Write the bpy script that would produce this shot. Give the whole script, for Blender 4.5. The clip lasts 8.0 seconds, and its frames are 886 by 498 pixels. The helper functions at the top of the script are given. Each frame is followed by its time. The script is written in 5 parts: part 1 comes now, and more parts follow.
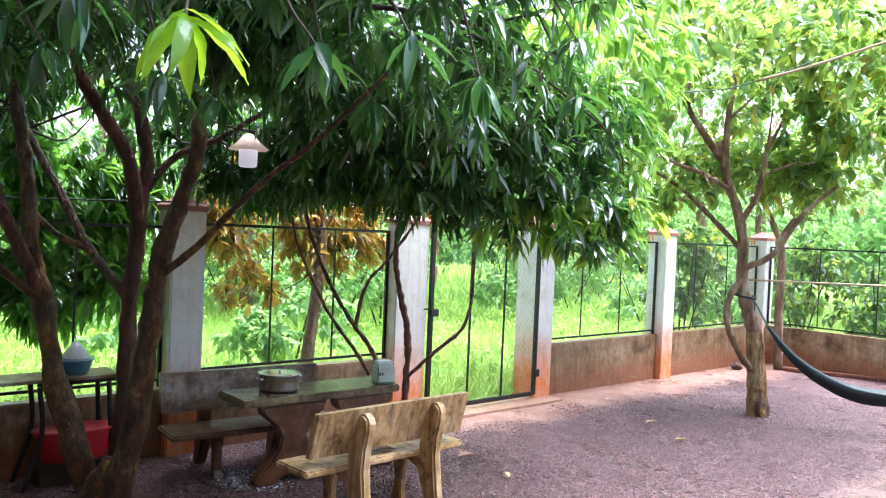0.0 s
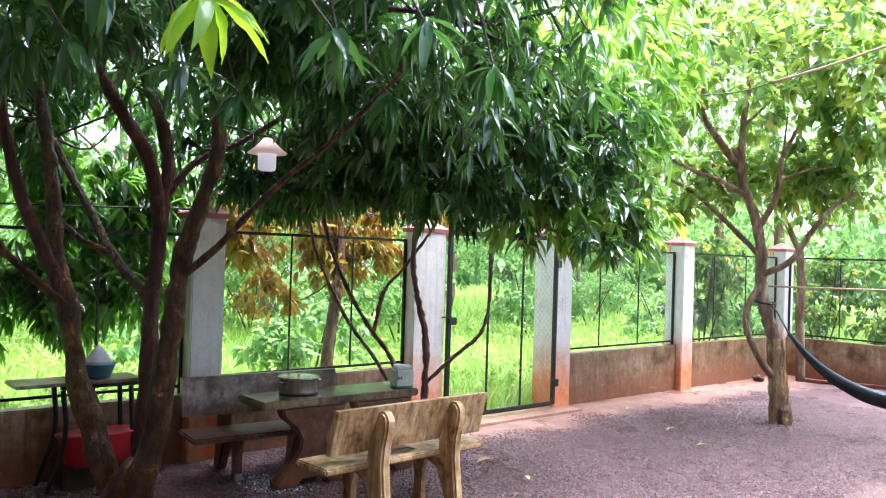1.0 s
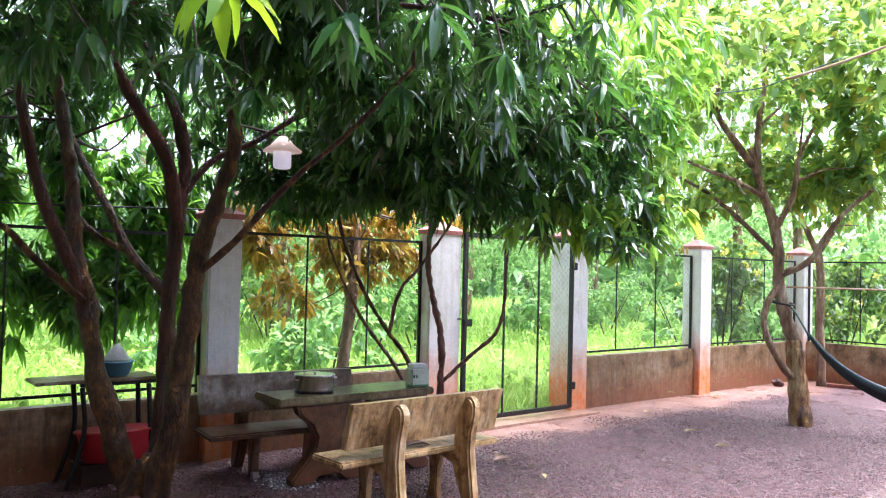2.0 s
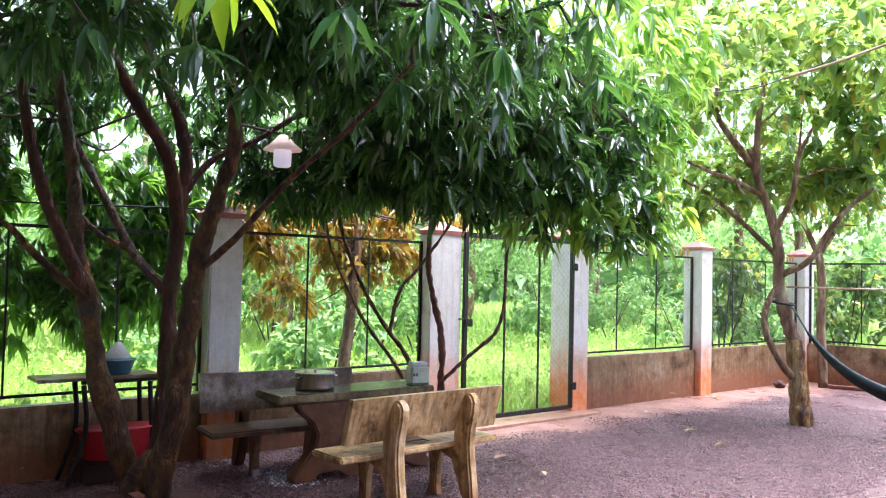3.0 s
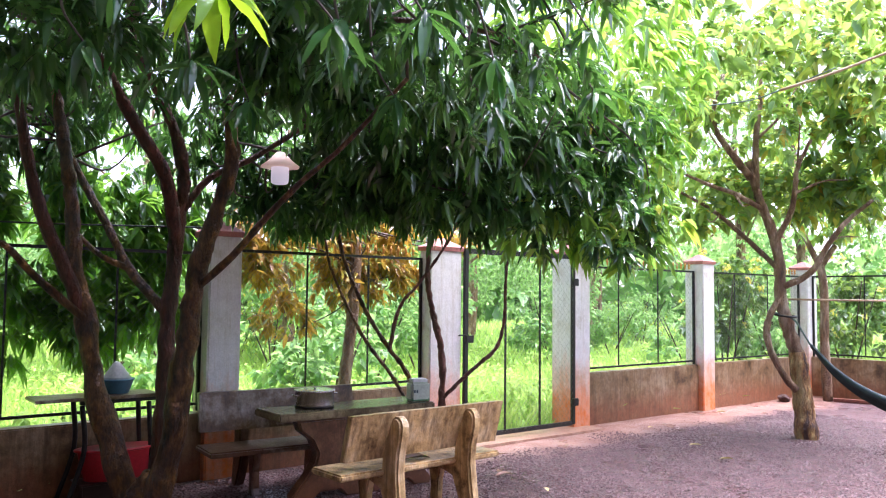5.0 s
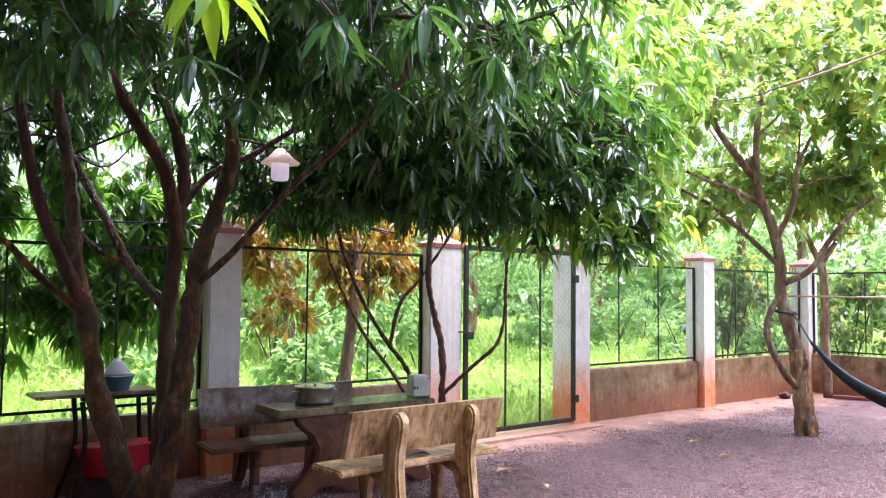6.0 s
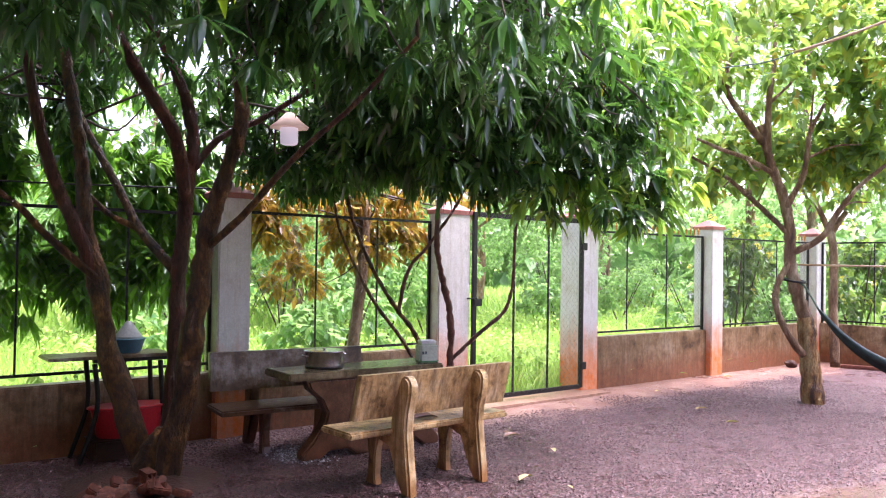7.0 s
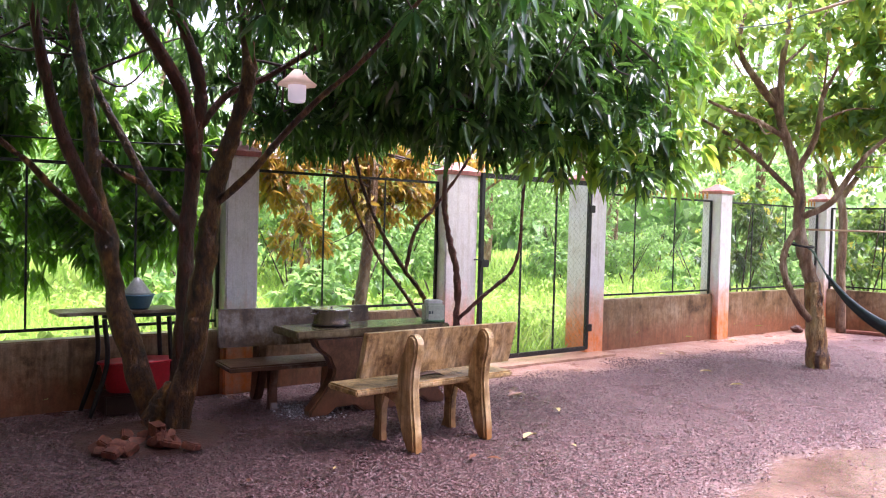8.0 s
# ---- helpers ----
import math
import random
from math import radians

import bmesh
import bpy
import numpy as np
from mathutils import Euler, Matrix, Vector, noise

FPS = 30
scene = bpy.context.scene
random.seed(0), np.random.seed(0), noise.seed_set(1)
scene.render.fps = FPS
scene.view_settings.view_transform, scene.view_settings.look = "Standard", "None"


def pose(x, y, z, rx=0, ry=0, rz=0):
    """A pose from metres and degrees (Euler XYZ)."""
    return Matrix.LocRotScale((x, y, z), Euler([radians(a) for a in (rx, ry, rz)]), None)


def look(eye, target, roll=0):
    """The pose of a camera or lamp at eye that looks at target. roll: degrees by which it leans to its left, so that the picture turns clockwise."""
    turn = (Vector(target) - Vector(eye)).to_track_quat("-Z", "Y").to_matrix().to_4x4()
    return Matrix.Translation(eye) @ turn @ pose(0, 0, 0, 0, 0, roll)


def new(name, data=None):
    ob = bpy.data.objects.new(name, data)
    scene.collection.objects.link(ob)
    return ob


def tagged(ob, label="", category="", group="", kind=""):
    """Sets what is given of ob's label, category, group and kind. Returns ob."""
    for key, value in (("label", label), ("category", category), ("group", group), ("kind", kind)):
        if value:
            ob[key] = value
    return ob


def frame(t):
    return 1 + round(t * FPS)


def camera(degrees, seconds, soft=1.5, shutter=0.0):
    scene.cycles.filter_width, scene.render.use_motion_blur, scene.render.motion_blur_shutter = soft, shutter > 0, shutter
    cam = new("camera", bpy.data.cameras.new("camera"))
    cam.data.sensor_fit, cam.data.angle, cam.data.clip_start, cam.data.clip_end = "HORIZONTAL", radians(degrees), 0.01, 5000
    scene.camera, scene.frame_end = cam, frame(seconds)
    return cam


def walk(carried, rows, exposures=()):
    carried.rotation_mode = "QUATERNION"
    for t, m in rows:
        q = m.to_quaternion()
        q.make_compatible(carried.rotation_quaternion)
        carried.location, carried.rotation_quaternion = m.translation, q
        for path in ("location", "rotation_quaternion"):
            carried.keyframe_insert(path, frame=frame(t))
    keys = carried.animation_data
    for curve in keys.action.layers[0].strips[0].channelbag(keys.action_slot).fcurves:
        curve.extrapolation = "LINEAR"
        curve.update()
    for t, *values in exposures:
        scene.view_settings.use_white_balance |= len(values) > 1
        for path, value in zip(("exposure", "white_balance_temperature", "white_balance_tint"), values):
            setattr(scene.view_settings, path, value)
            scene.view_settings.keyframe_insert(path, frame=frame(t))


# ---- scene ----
cam = camera(57.8, 8.0, soft=1.1)
PATH = [
    (0, (-0.061, -6.671, 2.0), (1.27, -5.179, 1.956), 2.5),
    (0.5, (-0.075, -6.689, 1.894), (1.241, -5.183, 1.887), 2.2),
    (1, (-0.084, -6.711, 1.812), (1.213, -5.189, 1.831), 1.8),
    (1.5, (-0.078, -6.724, 1.734), (1.197, -5.183, 1.774), 1.5),
    (3, (-0.073, -6.782, 1.608), (1.184, -5.228, 1.678), 1.3),
    (3.5, (-0.06, -6.785, 1.585), (1.196, -5.231, 1.666), 1.1),
    (4, (-0.056, -6.787, 1.582), (1.197, -5.231, 1.677), 0.9),
    (4.5, (-0.046, -6.791, 1.577), (1.204, -5.235, 1.696), 0.6),
    (6, (-0.036, -6.794, 1.571), (1.213, -5.236, 1.682), 0.6),
    (6.5, (-0.037, -6.796, 1.551), (1.206, -5.232, 1.626), 0.7),
    (7, (-0.045, -6.786, 1.539), (1.192, -5.215, 1.574), 0.9),
    (7.5, (-0.049, -6.784, 1.527), (1.181, -5.207, 1.523), 1.2),
    (8, (-0.045, -6.788, 1.513), (1.179, -5.207, 1.456), 1.5),
]
EXPOSURE = 2.04
LOOKS = [(0, EXPOSURE + 0.12, 5740, 17), (1.5, EXPOSURE + 0.05, 5790, 21), (4, EXPOSURE, 5850, 28), (6.5, EXPOSURE, 6010, 33), (8, EXPOSURE - 0.03, 6190, 36)]
walk(cam, [(t, look(e, g, r)) for t, e, g, r in PATH], LOOKS)

# ---- light ----
world = bpy.data.worlds.new("world")
scene.world = world
world.use_nodes = True
wn = world.node_tree.nodes
sky = wn.new("ShaderNodeTexSky")
sky.sky_type = "NISHITA"
sky.sun_disc = False
SUN_EL, SUN_AZ = radians(70), radians(112)
sky.sun_elevation, sky.sun_rotation = SUN_EL, SUN_AZ
sky.air_density, sky.dust_density, sky.ozone_density = 1.0, 2.0, 1.0
wn["Background"].inputs["Strength"].default_value = 0.15
grey = wn.new("ShaderNodeHueSaturation")
grey.inputs["Saturation"].default_value = 0.5
world.node_tree.links.new(sky.outputs[0], grey.inputs["Color"])
world.node_tree.links.new(grey.outputs[0], wn["Background"].inputs["Color"])
sun = new("sun", bpy.data.lights.new("sun", "SUN"))
sun.data.energy, sun.data.angle, sun.data.color = 4.0, radians(55), (1.0, 0.98, 0.95)
sun.matrix_world = look((0, 0, 0), (-math.sin(SUN_AZ) * math.cos(SUN_EL), -math.cos(SUN_AZ) * math.cos(SUN_EL), -math.sin(SUN_EL)))


# ---- materials ----
def node_mat(name):
    m = bpy.data.materials.new(name)
    m.use_nodes = True
    nt = m.node_tree
    return m, nt, nt.nodes["Principled BSDF"]


def ramp(nt, fac, stops):
    r = nt.nodes.new("ShaderNodeValToRGB")
    el = r.color_ramp.elements
    while len(el) < len(stops):
        el.new(0.5)
    for e, (p, c) in zip(el, stops):
        e.position, e.color = p, (*c, 1)
    nt.links.new(fac, r.inputs[0])
    return r.outputs[0]


def noise_tex(nt, scale, detail=4.0, rough=0.6, stretch=None, kind="Object"):
    co = nt.nodes.new("ShaderNodeTexCoord")
    vec = co.outputs[kind]
    if stretch:
        mp = nt.nodes.new("ShaderNodeMapping")
        mp.inputs["Scale"].default_value = stretch
        nt.links.new(vec, mp.inputs[0])
        vec = mp.outputs[0]
    n = nt.nodes.new("ShaderNodeTexNoise")
    n.inputs["Scale"].default_value, n.inputs["Detail"].default_value, n.inputs["Roughness"].default_value = scale, detail, rough
    nt.links.new(vec, n.inputs["Vector"])
    return n.outputs[0]


def mix(nt, fac, a, b, blend="MIX"):
    n = nt.nodes.new("ShaderNodeMix")
    n.data_type, n.blend_type = "RGBA", blend
    for sock, v in ((n.inputs[0], fac), (n.inputs[6], a), (n.inputs[7], b)):
        if isinstance(v, (int, float)):
            sock.default_value = v
        elif isinstance(v, tuple):
            sock.default_value = (*v, 1)
        else:
            nt.links.new(v, sock)
    return n.outputs[2]


def maths(nt, op, a, b=0.0):
    n = nt.nodes.new("ShaderNodeMath")
    n.operation = op
    for sock, v in zip(n.inputs, (a, b)):
        if isinstance(v, (int, float)):
            sock.default_value = v
        else:
            nt.links.new(v, sock)
    return n.outputs[0]


def span(nt, v, lo, hi):
    """0 at lo, 1 at hi, clamped."""
    n = nt.nodes.new("ShaderNodeMapRange")
    n.inputs[1].default_value, n.inputs[2].default_value = lo, hi
    nt.links.new(v, n.inputs[0])
    return n.outputs[0]


def bump(nt, b, height, strength=0.4, dist=0.01):
    n = nt.nodes.new("ShaderNodeBump")
    n.inputs["Strength"].default_value, n.inputs["Distance"].default_value = strength, dist
    nt.links.new(height, n.inputs["Height"])
    nt.links.new(n.outputs[0], b.inputs["Normal"])


def position(nt):
    """World x, y, z."""
    g = nt.nodes.new("ShaderNodeNewGeometry")
    s = nt.nodes.new("ShaderNodeSeparateXYZ")
    nt.links.new(g.outputs["Position"], s.inputs[0])
    return s.outputs


def surface(name, stops, scale, rough=0.6, metal=0.0, bump_s=0.3, stretch=None, fine=60.0, dist=0.01, cracks=0.0):
    m, nt, b = node_mat(name)
    big = noise_tex(nt, scale, 5, 0.62, stretch)
    col = ramp(nt, big, stops)
    grain = noise_tex(nt, fine, 3, 0.6, stretch)
    col = mix(nt, 0.35, col, ramp(nt, grain, [(0.3, (0.35, 0.35, 0.35)), (0.7, (1, 1, 1))]), "MULTIPLY")
    height = maths(nt, "ADD", big, maths(nt, "MULTIPLY", grain, 0.6))
    if cracks:
        split = span(nt, noise_tex(nt, 30, 7, 0.75, (1, 1, 0.38)), 0.36, 0.56)
        col = mix(nt, cracks, col, mix(nt, split, (0.2, 0.16, 0.14), (1, 1, 1)), "MULTIPLY")
        height = maths(nt, "ADD", height, maths(nt, "MULTIPLY", split, 1.2))
        b.inputs["Coat Weight"].default_value, b.inputs["Coat Roughness"].default_value = 0.06, 0.12
    nt.links.new(col, b.inputs["Base Color"])
    b.inputs["Roughness"].default_value, b.inputs["Metallic"].default_value = rough, metal
    bump(nt, b, height, bump_s, dist)
    return m


def leaf_mat(name, stops, rough=0.3, trans=0.45, trans_tint=(0.55, 0.8, 0.12), spec=0.5, single=False, wet=0.0):
    """Leaves: each its own tone, light shines through."""
    m, nt, b = node_mat(name)
    g = nt.nodes.new("ShaderNodeObjectInfo" if single else "ShaderNodeNewGeometry")
    col = ramp(nt, g.outputs["Random" if single else "Random Per Island"], stops)
    col = mix(nt, 0.3, col, ramp(nt, noise_tex(nt, 35, 2), [(0.3, (0.5, 0.5, 0.5)), (0.7, (1, 1, 1))]), "MULTIPLY")
    nt.links.new(col, b.inputs["Base Color"])
    b.inputs["Roughness"].default_value = rough
    b.inputs["Specular IOR Level"].default_value = spec
    b.inputs["Coat Weight"].default_value, b.inputs["Coat Roughness"].default_value = wet, 0.16
    bump(nt, b, noise_tex(nt, 90, 2), 0.25, 0.004)
    t = nt.nodes.new("ShaderNodeBsdfTranslucent")
    nt.links.new(mix(nt, 0.6, col, trans_tint), t.inputs[0])
    s = nt.nodes.new("ShaderNodeMixShader")
    s.inputs[0].default_value = trans
    nt.links.new(b.outputs[0], s.inputs[1])
    nt.links.new(t.outputs[0], s.inputs[2])
    nt.links.new(s.outputs[0], nt.nodes["Material Output"].inputs[0])
    return m


MANGO = leaf_mat("mango_leaf", [(0.0, (0.013, 0.042, 0.025)), (0.5, (0.022, 0.068, 0.032)), (0.85, (0.036, 0.112, 0.036)), (1.0, (0.12, 0.27, 0.04))], 0.2, 0.32, (0.34, 0.78, 0.12), spec=0.7, wet=0.85)
# Lighter copy of MANGO for the tree behind, backlight put into its colour
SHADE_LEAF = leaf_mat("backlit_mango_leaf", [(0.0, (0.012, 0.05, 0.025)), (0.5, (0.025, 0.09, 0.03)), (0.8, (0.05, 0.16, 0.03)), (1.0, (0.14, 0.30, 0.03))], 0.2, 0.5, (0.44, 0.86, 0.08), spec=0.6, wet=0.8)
MANGO_NEAR = leaf_mat("young_mango_leaf", [(0.0, (0.010, 0.045, 0.026)), (0.5, (0.022, 0.085, 0.035)), (0.85, (0.04, 0.15, 0.04)), (1.0, (0.10, 0.26, 0.05))], 0.18, 0.25, (0.35, 0.85, 0.12), single=True, wet=0.6)
# Bright copy of the near leaf: light from behind is put into its colour
LIT_NEAR = leaf_mat("lit_near_mango_leaf", [(0.0, (0.16, 0.42, 0.02)), (1.0, (0.34, 0.62, 0.03))], 0.2, 0.6, (0.7, 0.98, 0.04), single=True, wet=0.6)
# Paler mango leaves: backlight and sky glints put into colour, some yellow and orange
LIT_LEAF = leaf_mat("lit_mango_leaf", [(0.0, (0.015, 0.07, 0.035)), (0.35, (0.05, 0.19, 0.05)), (0.7, (0.15, 0.38, 0.05)), (0.96, (0.36, 0.52, 0.05)), (1.0, (0.55, 0.28, 0.04))], 0.2, 0.55, (0.58, 0.92, 0.12), spec=0.7, wet=0.9)
BROAD = leaf_mat("broad_leaf", [(0.0, (0.045, 0.16, 0.085)), (0.35, (0.13, 0.30, 0.11)), (0.65, (0.22, 0.39, 0.075)), (0.94, (0.42, 0.46, 0.05)), (1.0, (0.62, 0.28, 0.04))], 0.22, 0.52, (0.58, 0.80, 0.15), wet=1.0)
BUSH = leaf_mat("bush_leaf", [(0.0, (0.05, 0.15, 0.05)), (0.5, (0.14, 0.31, 0.09)), (1.0, (0.33, 0.47, 0.15))], 0.4, 0.5, (0.55, 0.85, 0.28))
DARKBUSH = leaf_mat("dark_bush_leaf", [(0.0, (0.012, 0.05, 0.025)), (0.6, (0.03, 0.10, 0.035)), (1.0, (0.08, 0.19, 0.05))], 0.35, 0.35)
AUTUMN = leaf_mat("yellowed_leaf", [(0.0, (0.12, 0.05, 0.008)), (0.3, (0.32, 0.16, 0.018)), (0.6, (0.46, 0.29, 0.028)), (0.78, (0.48, 0.38, 0.04)), (0.84, (0.06, 0.15, 0.025)), (1.0, (0.14, 0.27, 0.03))], 0.35, 0.45, (0.8, 0.55, 0.08), wet=0.4)
GRASS = leaf_mat("grass_blade", [(0.0, (0.16, 0.34, 0.03)), (0.5, (0.30, 0.50, 0.05)), (1.0, (0.50, 0.60, 0.12))], 0.5, 0.45, (0.62, 0.85, 0.3))
FALLEN = leaf_mat("fallen_leaf_yellow", [(0.0, (0.55, 0.38, 0.12)), (1.0, (0.75, 0.62, 0.32))], 0.35, 0.1)
FALLEN_BROWN = leaf_mat("fallen_leaf_brown", [(0.0, (0.16, 0.05, 0.03)), (1.0, (0.30, 0.12, 0.07))], 0.35, 0.1)

BARK = surface("mango_bark", [(0.3, (0.035, 0.013, 0.005)), (0.48, (0.16, 0.06, 0.015)), (0.64, (0.38, 0.165, 0.04))], 11, 0.45, 0, 1.0, (1, 1, 0.55), 55, 0.03, 0.7)
BARK_RED = surface("wet_red_bark", [(0.3, (0.045, 0.013, 0.009)), (0.7, (0.28, 0.08, 0.045))], 9, 0.45, 0, 0.9, (1, 1, 0.25), 45, 0.03, 0.7)
BARK_PALE = surface("guava_bark", [(0.3, (0.09, 0.042, 0.022)), (0.5, (0.28, 0.155, 0.075)), (0.66, (0.54, 0.41, 0.28))], 7, 0.5, 0, 0.8, (1, 1, 0.3), 50, 0.02, 0.45)
BARK_OLD = surface("cracked_pale_bark", [(0.38, (0.11, 0.038, 0.010)), (0.46, (0.50, 0.23, 0.05)), (0.58, (0.82, 0.58, 0.24))], 10, 0.5, 0, 1.0, (1, 1, 0.3), 60, 0.05, 0.4)
STEM_RED = surface("red_stem_bark", [(0.3, (0.10, 0.028, 0.02)), (0.7, (0.36, 0.13, 0.085))], 14, 0.45, 0, 0.9, (1, 1, 0.4), 45, 0.02, 0.4)
TWIG = surface("twig", [(0.3, (0.04, 0.025, 0.02)), (0.7, (0.12, 0.08, 0.05))], 20, 0.6)
BLACK_IRON = surface("black_painted_iron", [(0.35, (0.010, 0.010, 0.011)), (0.7, (0.025, 0.022, 0.02))], 30, 0.4, 0.2, 0.2)
WIRE = surface("galvanised_wire", [(0.3, (0.18, 0.18, 0.17)), (0.7, (0.34, 0.34, 0.32))], 40, 0.45, 0.6)
RUST = surface("orange_finial_paint", [(0.3, (0.55, 0.20, 0.03)), (0.7, (0.75, 0.38, 0.08))], 20, 0.5)
CAP_RED = surface("pillar_cap_paint", [(0.3, (0.42, 0.14, 0.12)), (0.7, (0.62, 0.27, 0.22))], 9, 0.6)
STEEL = surface("brushed_steel", [(0.3, (0.52, 0.46, 0.46)), (0.7, (0.75, 0.69, 0.69))], 6, 0.2, 1.0, 0.05, (1, 1, 8))
STEEL_DARK = surface("dark_steel", [(0.3, (0.02, 0.02, 0.02)), (0.7, (0.09, 0.07, 0.07))], 12, 0.5, 0.6, 0.2)
RED_PLASTIC = surface("red_plastic", [(0.3, (0.55, 0.02, 0.03)), (0.7, (0.68, 0.04, 0.05))], 4, 0.3, 0, 0.05)
BLUE_PLASTIC = surface("blue_plastic", [(0.3, (0.05, 0.16, 0.24)), (0.7, (0.09, 0.24, 0.33))], 5, 0.35, 0, 0.05)
GREY_PLASTIC = surface("grey_plastic", [(0.3, (0.32, 0.34, 0.34)), (0.7, (0.45, 0.47, 0.47))], 5, 0.35, 0, 0.05)
BLOSSOM = leaf_mat("yellow_blossom", [(0.0, (0.45, 0.42, 0.04)), (1.0, (0.70, 0.62, 0.10))], 0.5, 0.4, (0.9, 0.85, 0.15))
JAR_BAND = surface("green_plastic_band", [(0.3, (0.10, 0.30, 0.16)), (0.7, (0.16, 0.40, 0.22))], 6, 0.35, 0, 0.05)
JAR_GREEN = surface("pale_green_plastic", [(0.3, (0.52, 0.62, 0.52)), (0.7, (0.66, 0.74, 0.65))], 6, 0.35, 0, 0.05)
LABEL_DARK = surface("dark_print", [(0.3, (0.05, 0.09, 0.10)), (0.7, (0.08, 0.13, 0.14))], 20, 0.5)
FROSTED = surface("frosted_lamp_glass", [(0.3, (0.74, 0.76, 0.80)), (0.7, (0.84, 0.85, 0.88))], 8, 0.35, 0, 0.05)
SHADE_THIN, shade_nt, shade_bsdf = node_mat("thin_cream_shade")
shade_bsdf.inputs["Roughness"].default_value = 0.4
shade_col = ramp(shade_nt, noise_tex(shade_nt, 12, 4), [(0.3, (0.86, 0.72, 0.62)), (0.7, (0.92, 0.82, 0.74))])
shade_nt.links.new(shade_col, shade_bsdf.inputs["Base Color"])
shade_thru, shade_mix = shade_nt.nodes.new("ShaderNodeBsdfTranslucent"), shade_nt.nodes.new("ShaderNodeMixShader")
shade_nt.links.new(shade_col, shade_thru.inputs[0])
shade_nt.links.new(shade_bsdf.outputs[0], shade_mix.inputs[1])
shade_nt.links.new(shade_thru.outputs[0], shade_mix.inputs[2])
shade_nt.links.new(shade_mix.outputs[0], shade_nt.nodes["Material Output"].inputs[0])
LAMP_GLASS, lamp_nt, lamp_bsdf = node_mat("glowing_frosted_glass")
lamp_bsdf.inputs["Base Color"].default_value = (0.82, 0.82, 0.85, 1)
lamp_bsdf.inputs["Roughness"].default_value = 0.35
lamp_bsdf.inputs["Emission Color"].default_value = (1.0, 0.95, 1.0, 1)
# slight emission added to brighten the lamp glass
lamp_bsdf.inputs["Emission Strength"].default_value = 0.09
HAMMOCK = surface("dark_teal_nylon", [(0.3, (0.008, 0.028, 0.030)), (0.7, (0.025, 0.065, 0.068))], 14, 0.5, 0, 0.5, (1, 1, 1), 120)
ROPE = surface("green_rope", [(0.3, (0.06, 0.10, 0.08)), (0.7, (0.14, 0.20, 0.16))], 40, 0.7)
BAMBOO = surface("bamboo", [(0.3, (0.34, 0.22, 0.11)), (0.7, (0.52, 0.38, 0.22))], 8, 0.45, 0, 0.2, (1, 1, 1))
BRICK = surface("red_brick", [(0.3, (0.05, 0.015, 0.010)), (0.5, (0.16, 0.04, 0.022)), (0.72, (0.30, 0.11, 0.06))], 18, 0.6, 0, 0.6)
SOIL = surface("dark_red_soil", [(0.3, (0.04, 0.014, 0.010)), (0.7, (0.11, 0.04, 0.026))], 10, 0.5, 0, 1.0, None, 45, 0.03)
DARK_WOOD = surface("dark_wet_wood", [(0.3, (0.025, 0.014, 0.010)), (0.7, (0.08, 0.045, 0.03))], 8, 0.35, 0, 0.3, (0.3, 1, 1))


def weathered(name, base, dark, light, soil, splash, rough=0.6, blot=2.2, mid=0.55, drips=0.0):
    """Plaster or concrete: streaks of dirt from above, red soil splashed up from the ground."""
    m, nt, b = node_mat(name)
    x, y, z = position(nt)
    col = ramp(nt, noise_tex(nt, blot, 7, 0.7), [(0.34, dark), (0.47, base), (0.66, light)])
    streak = noise_tex(nt, 6, 6, 0.75, (3, 3, 0.22))
    col = mix(nt, span(nt, streak, 0.5, 0.75), col, mix(nt, 0.85, col, dark))
    jag = maths(nt, "MULTIPLY", noise_tex(nt, 6, 5, 0.7, (1.6, 1.6, 0.6)), splash * 1.1)
    h = maths(nt, "SUBTRACT", z, jag)
    if splash:
        mottle = span(nt, noise_tex(nt, 9, 6, 0.7), 0.25, 0.62)
        fac = maths(nt, "MULTIPLY", span(nt, h, splash * 0.6, -splash * 0.2), maths(nt, "ADD", 0.62, maths(nt, "MULTIPLY", mottle, 0.38)))
        col = mix(nt, fac, col, soil)
    spots = ramp(nt, noise_tex(nt, 15, 9, 0.78, (1, 1, 0.7)), [(0.40, (0.42, 0.40, 0.36)), (0.52, (0.85, 0.84, 0.82)), (0.66, (1.15, 1.14, 1.12))])
    col = mix(nt, mid, col, spots, "MULTIPLY")
    if drips:
        # dark runs of water from the upper edges
        run = span(nt, noise_tex(nt, 22, 4, 0.6, (1, 1, 0.05)), 0.47, 0.66)
        col = mix(nt, maths(nt, "MULTIPLY", run, drips), col, mix(nt, 0.25, dark, col))
    grain = noise_tex(nt, 70, 4, 0.7)
    col = mix(nt, 0.25, col, ramp(nt, grain, [(0.35, (0.4, 0.4, 0.4)), (0.65, (1, 1, 1))]), "MULTIPLY")
    nt.links.new(col, b.inputs["Base Color"])
    b.inputs["Roughness"].default_value = rough
    bump(nt, b, maths(nt, "ADD", grain, noise_tex(nt, 8, 5)), 0.35, 0.008)
    return m


PILLAR = weathered("white_pillar_paint", (0.86, 0.84, 0.82), (0.62, 0.56, 0.46), (0.9, 0.89, 0.89), (0.85, 0.22, 0.025), 0.76, 0.5, 2.2, 0.16, drips=0.22)
WALL = weathered("stained_wall_plaster", (0.31, 0.19, 0.095), (0.085, 0.05, 0.024), (0.48, 0.36, 0.24), (0.32, 0.12, 0.055), 0.34, 0.35, 3.2, drips=0.45)
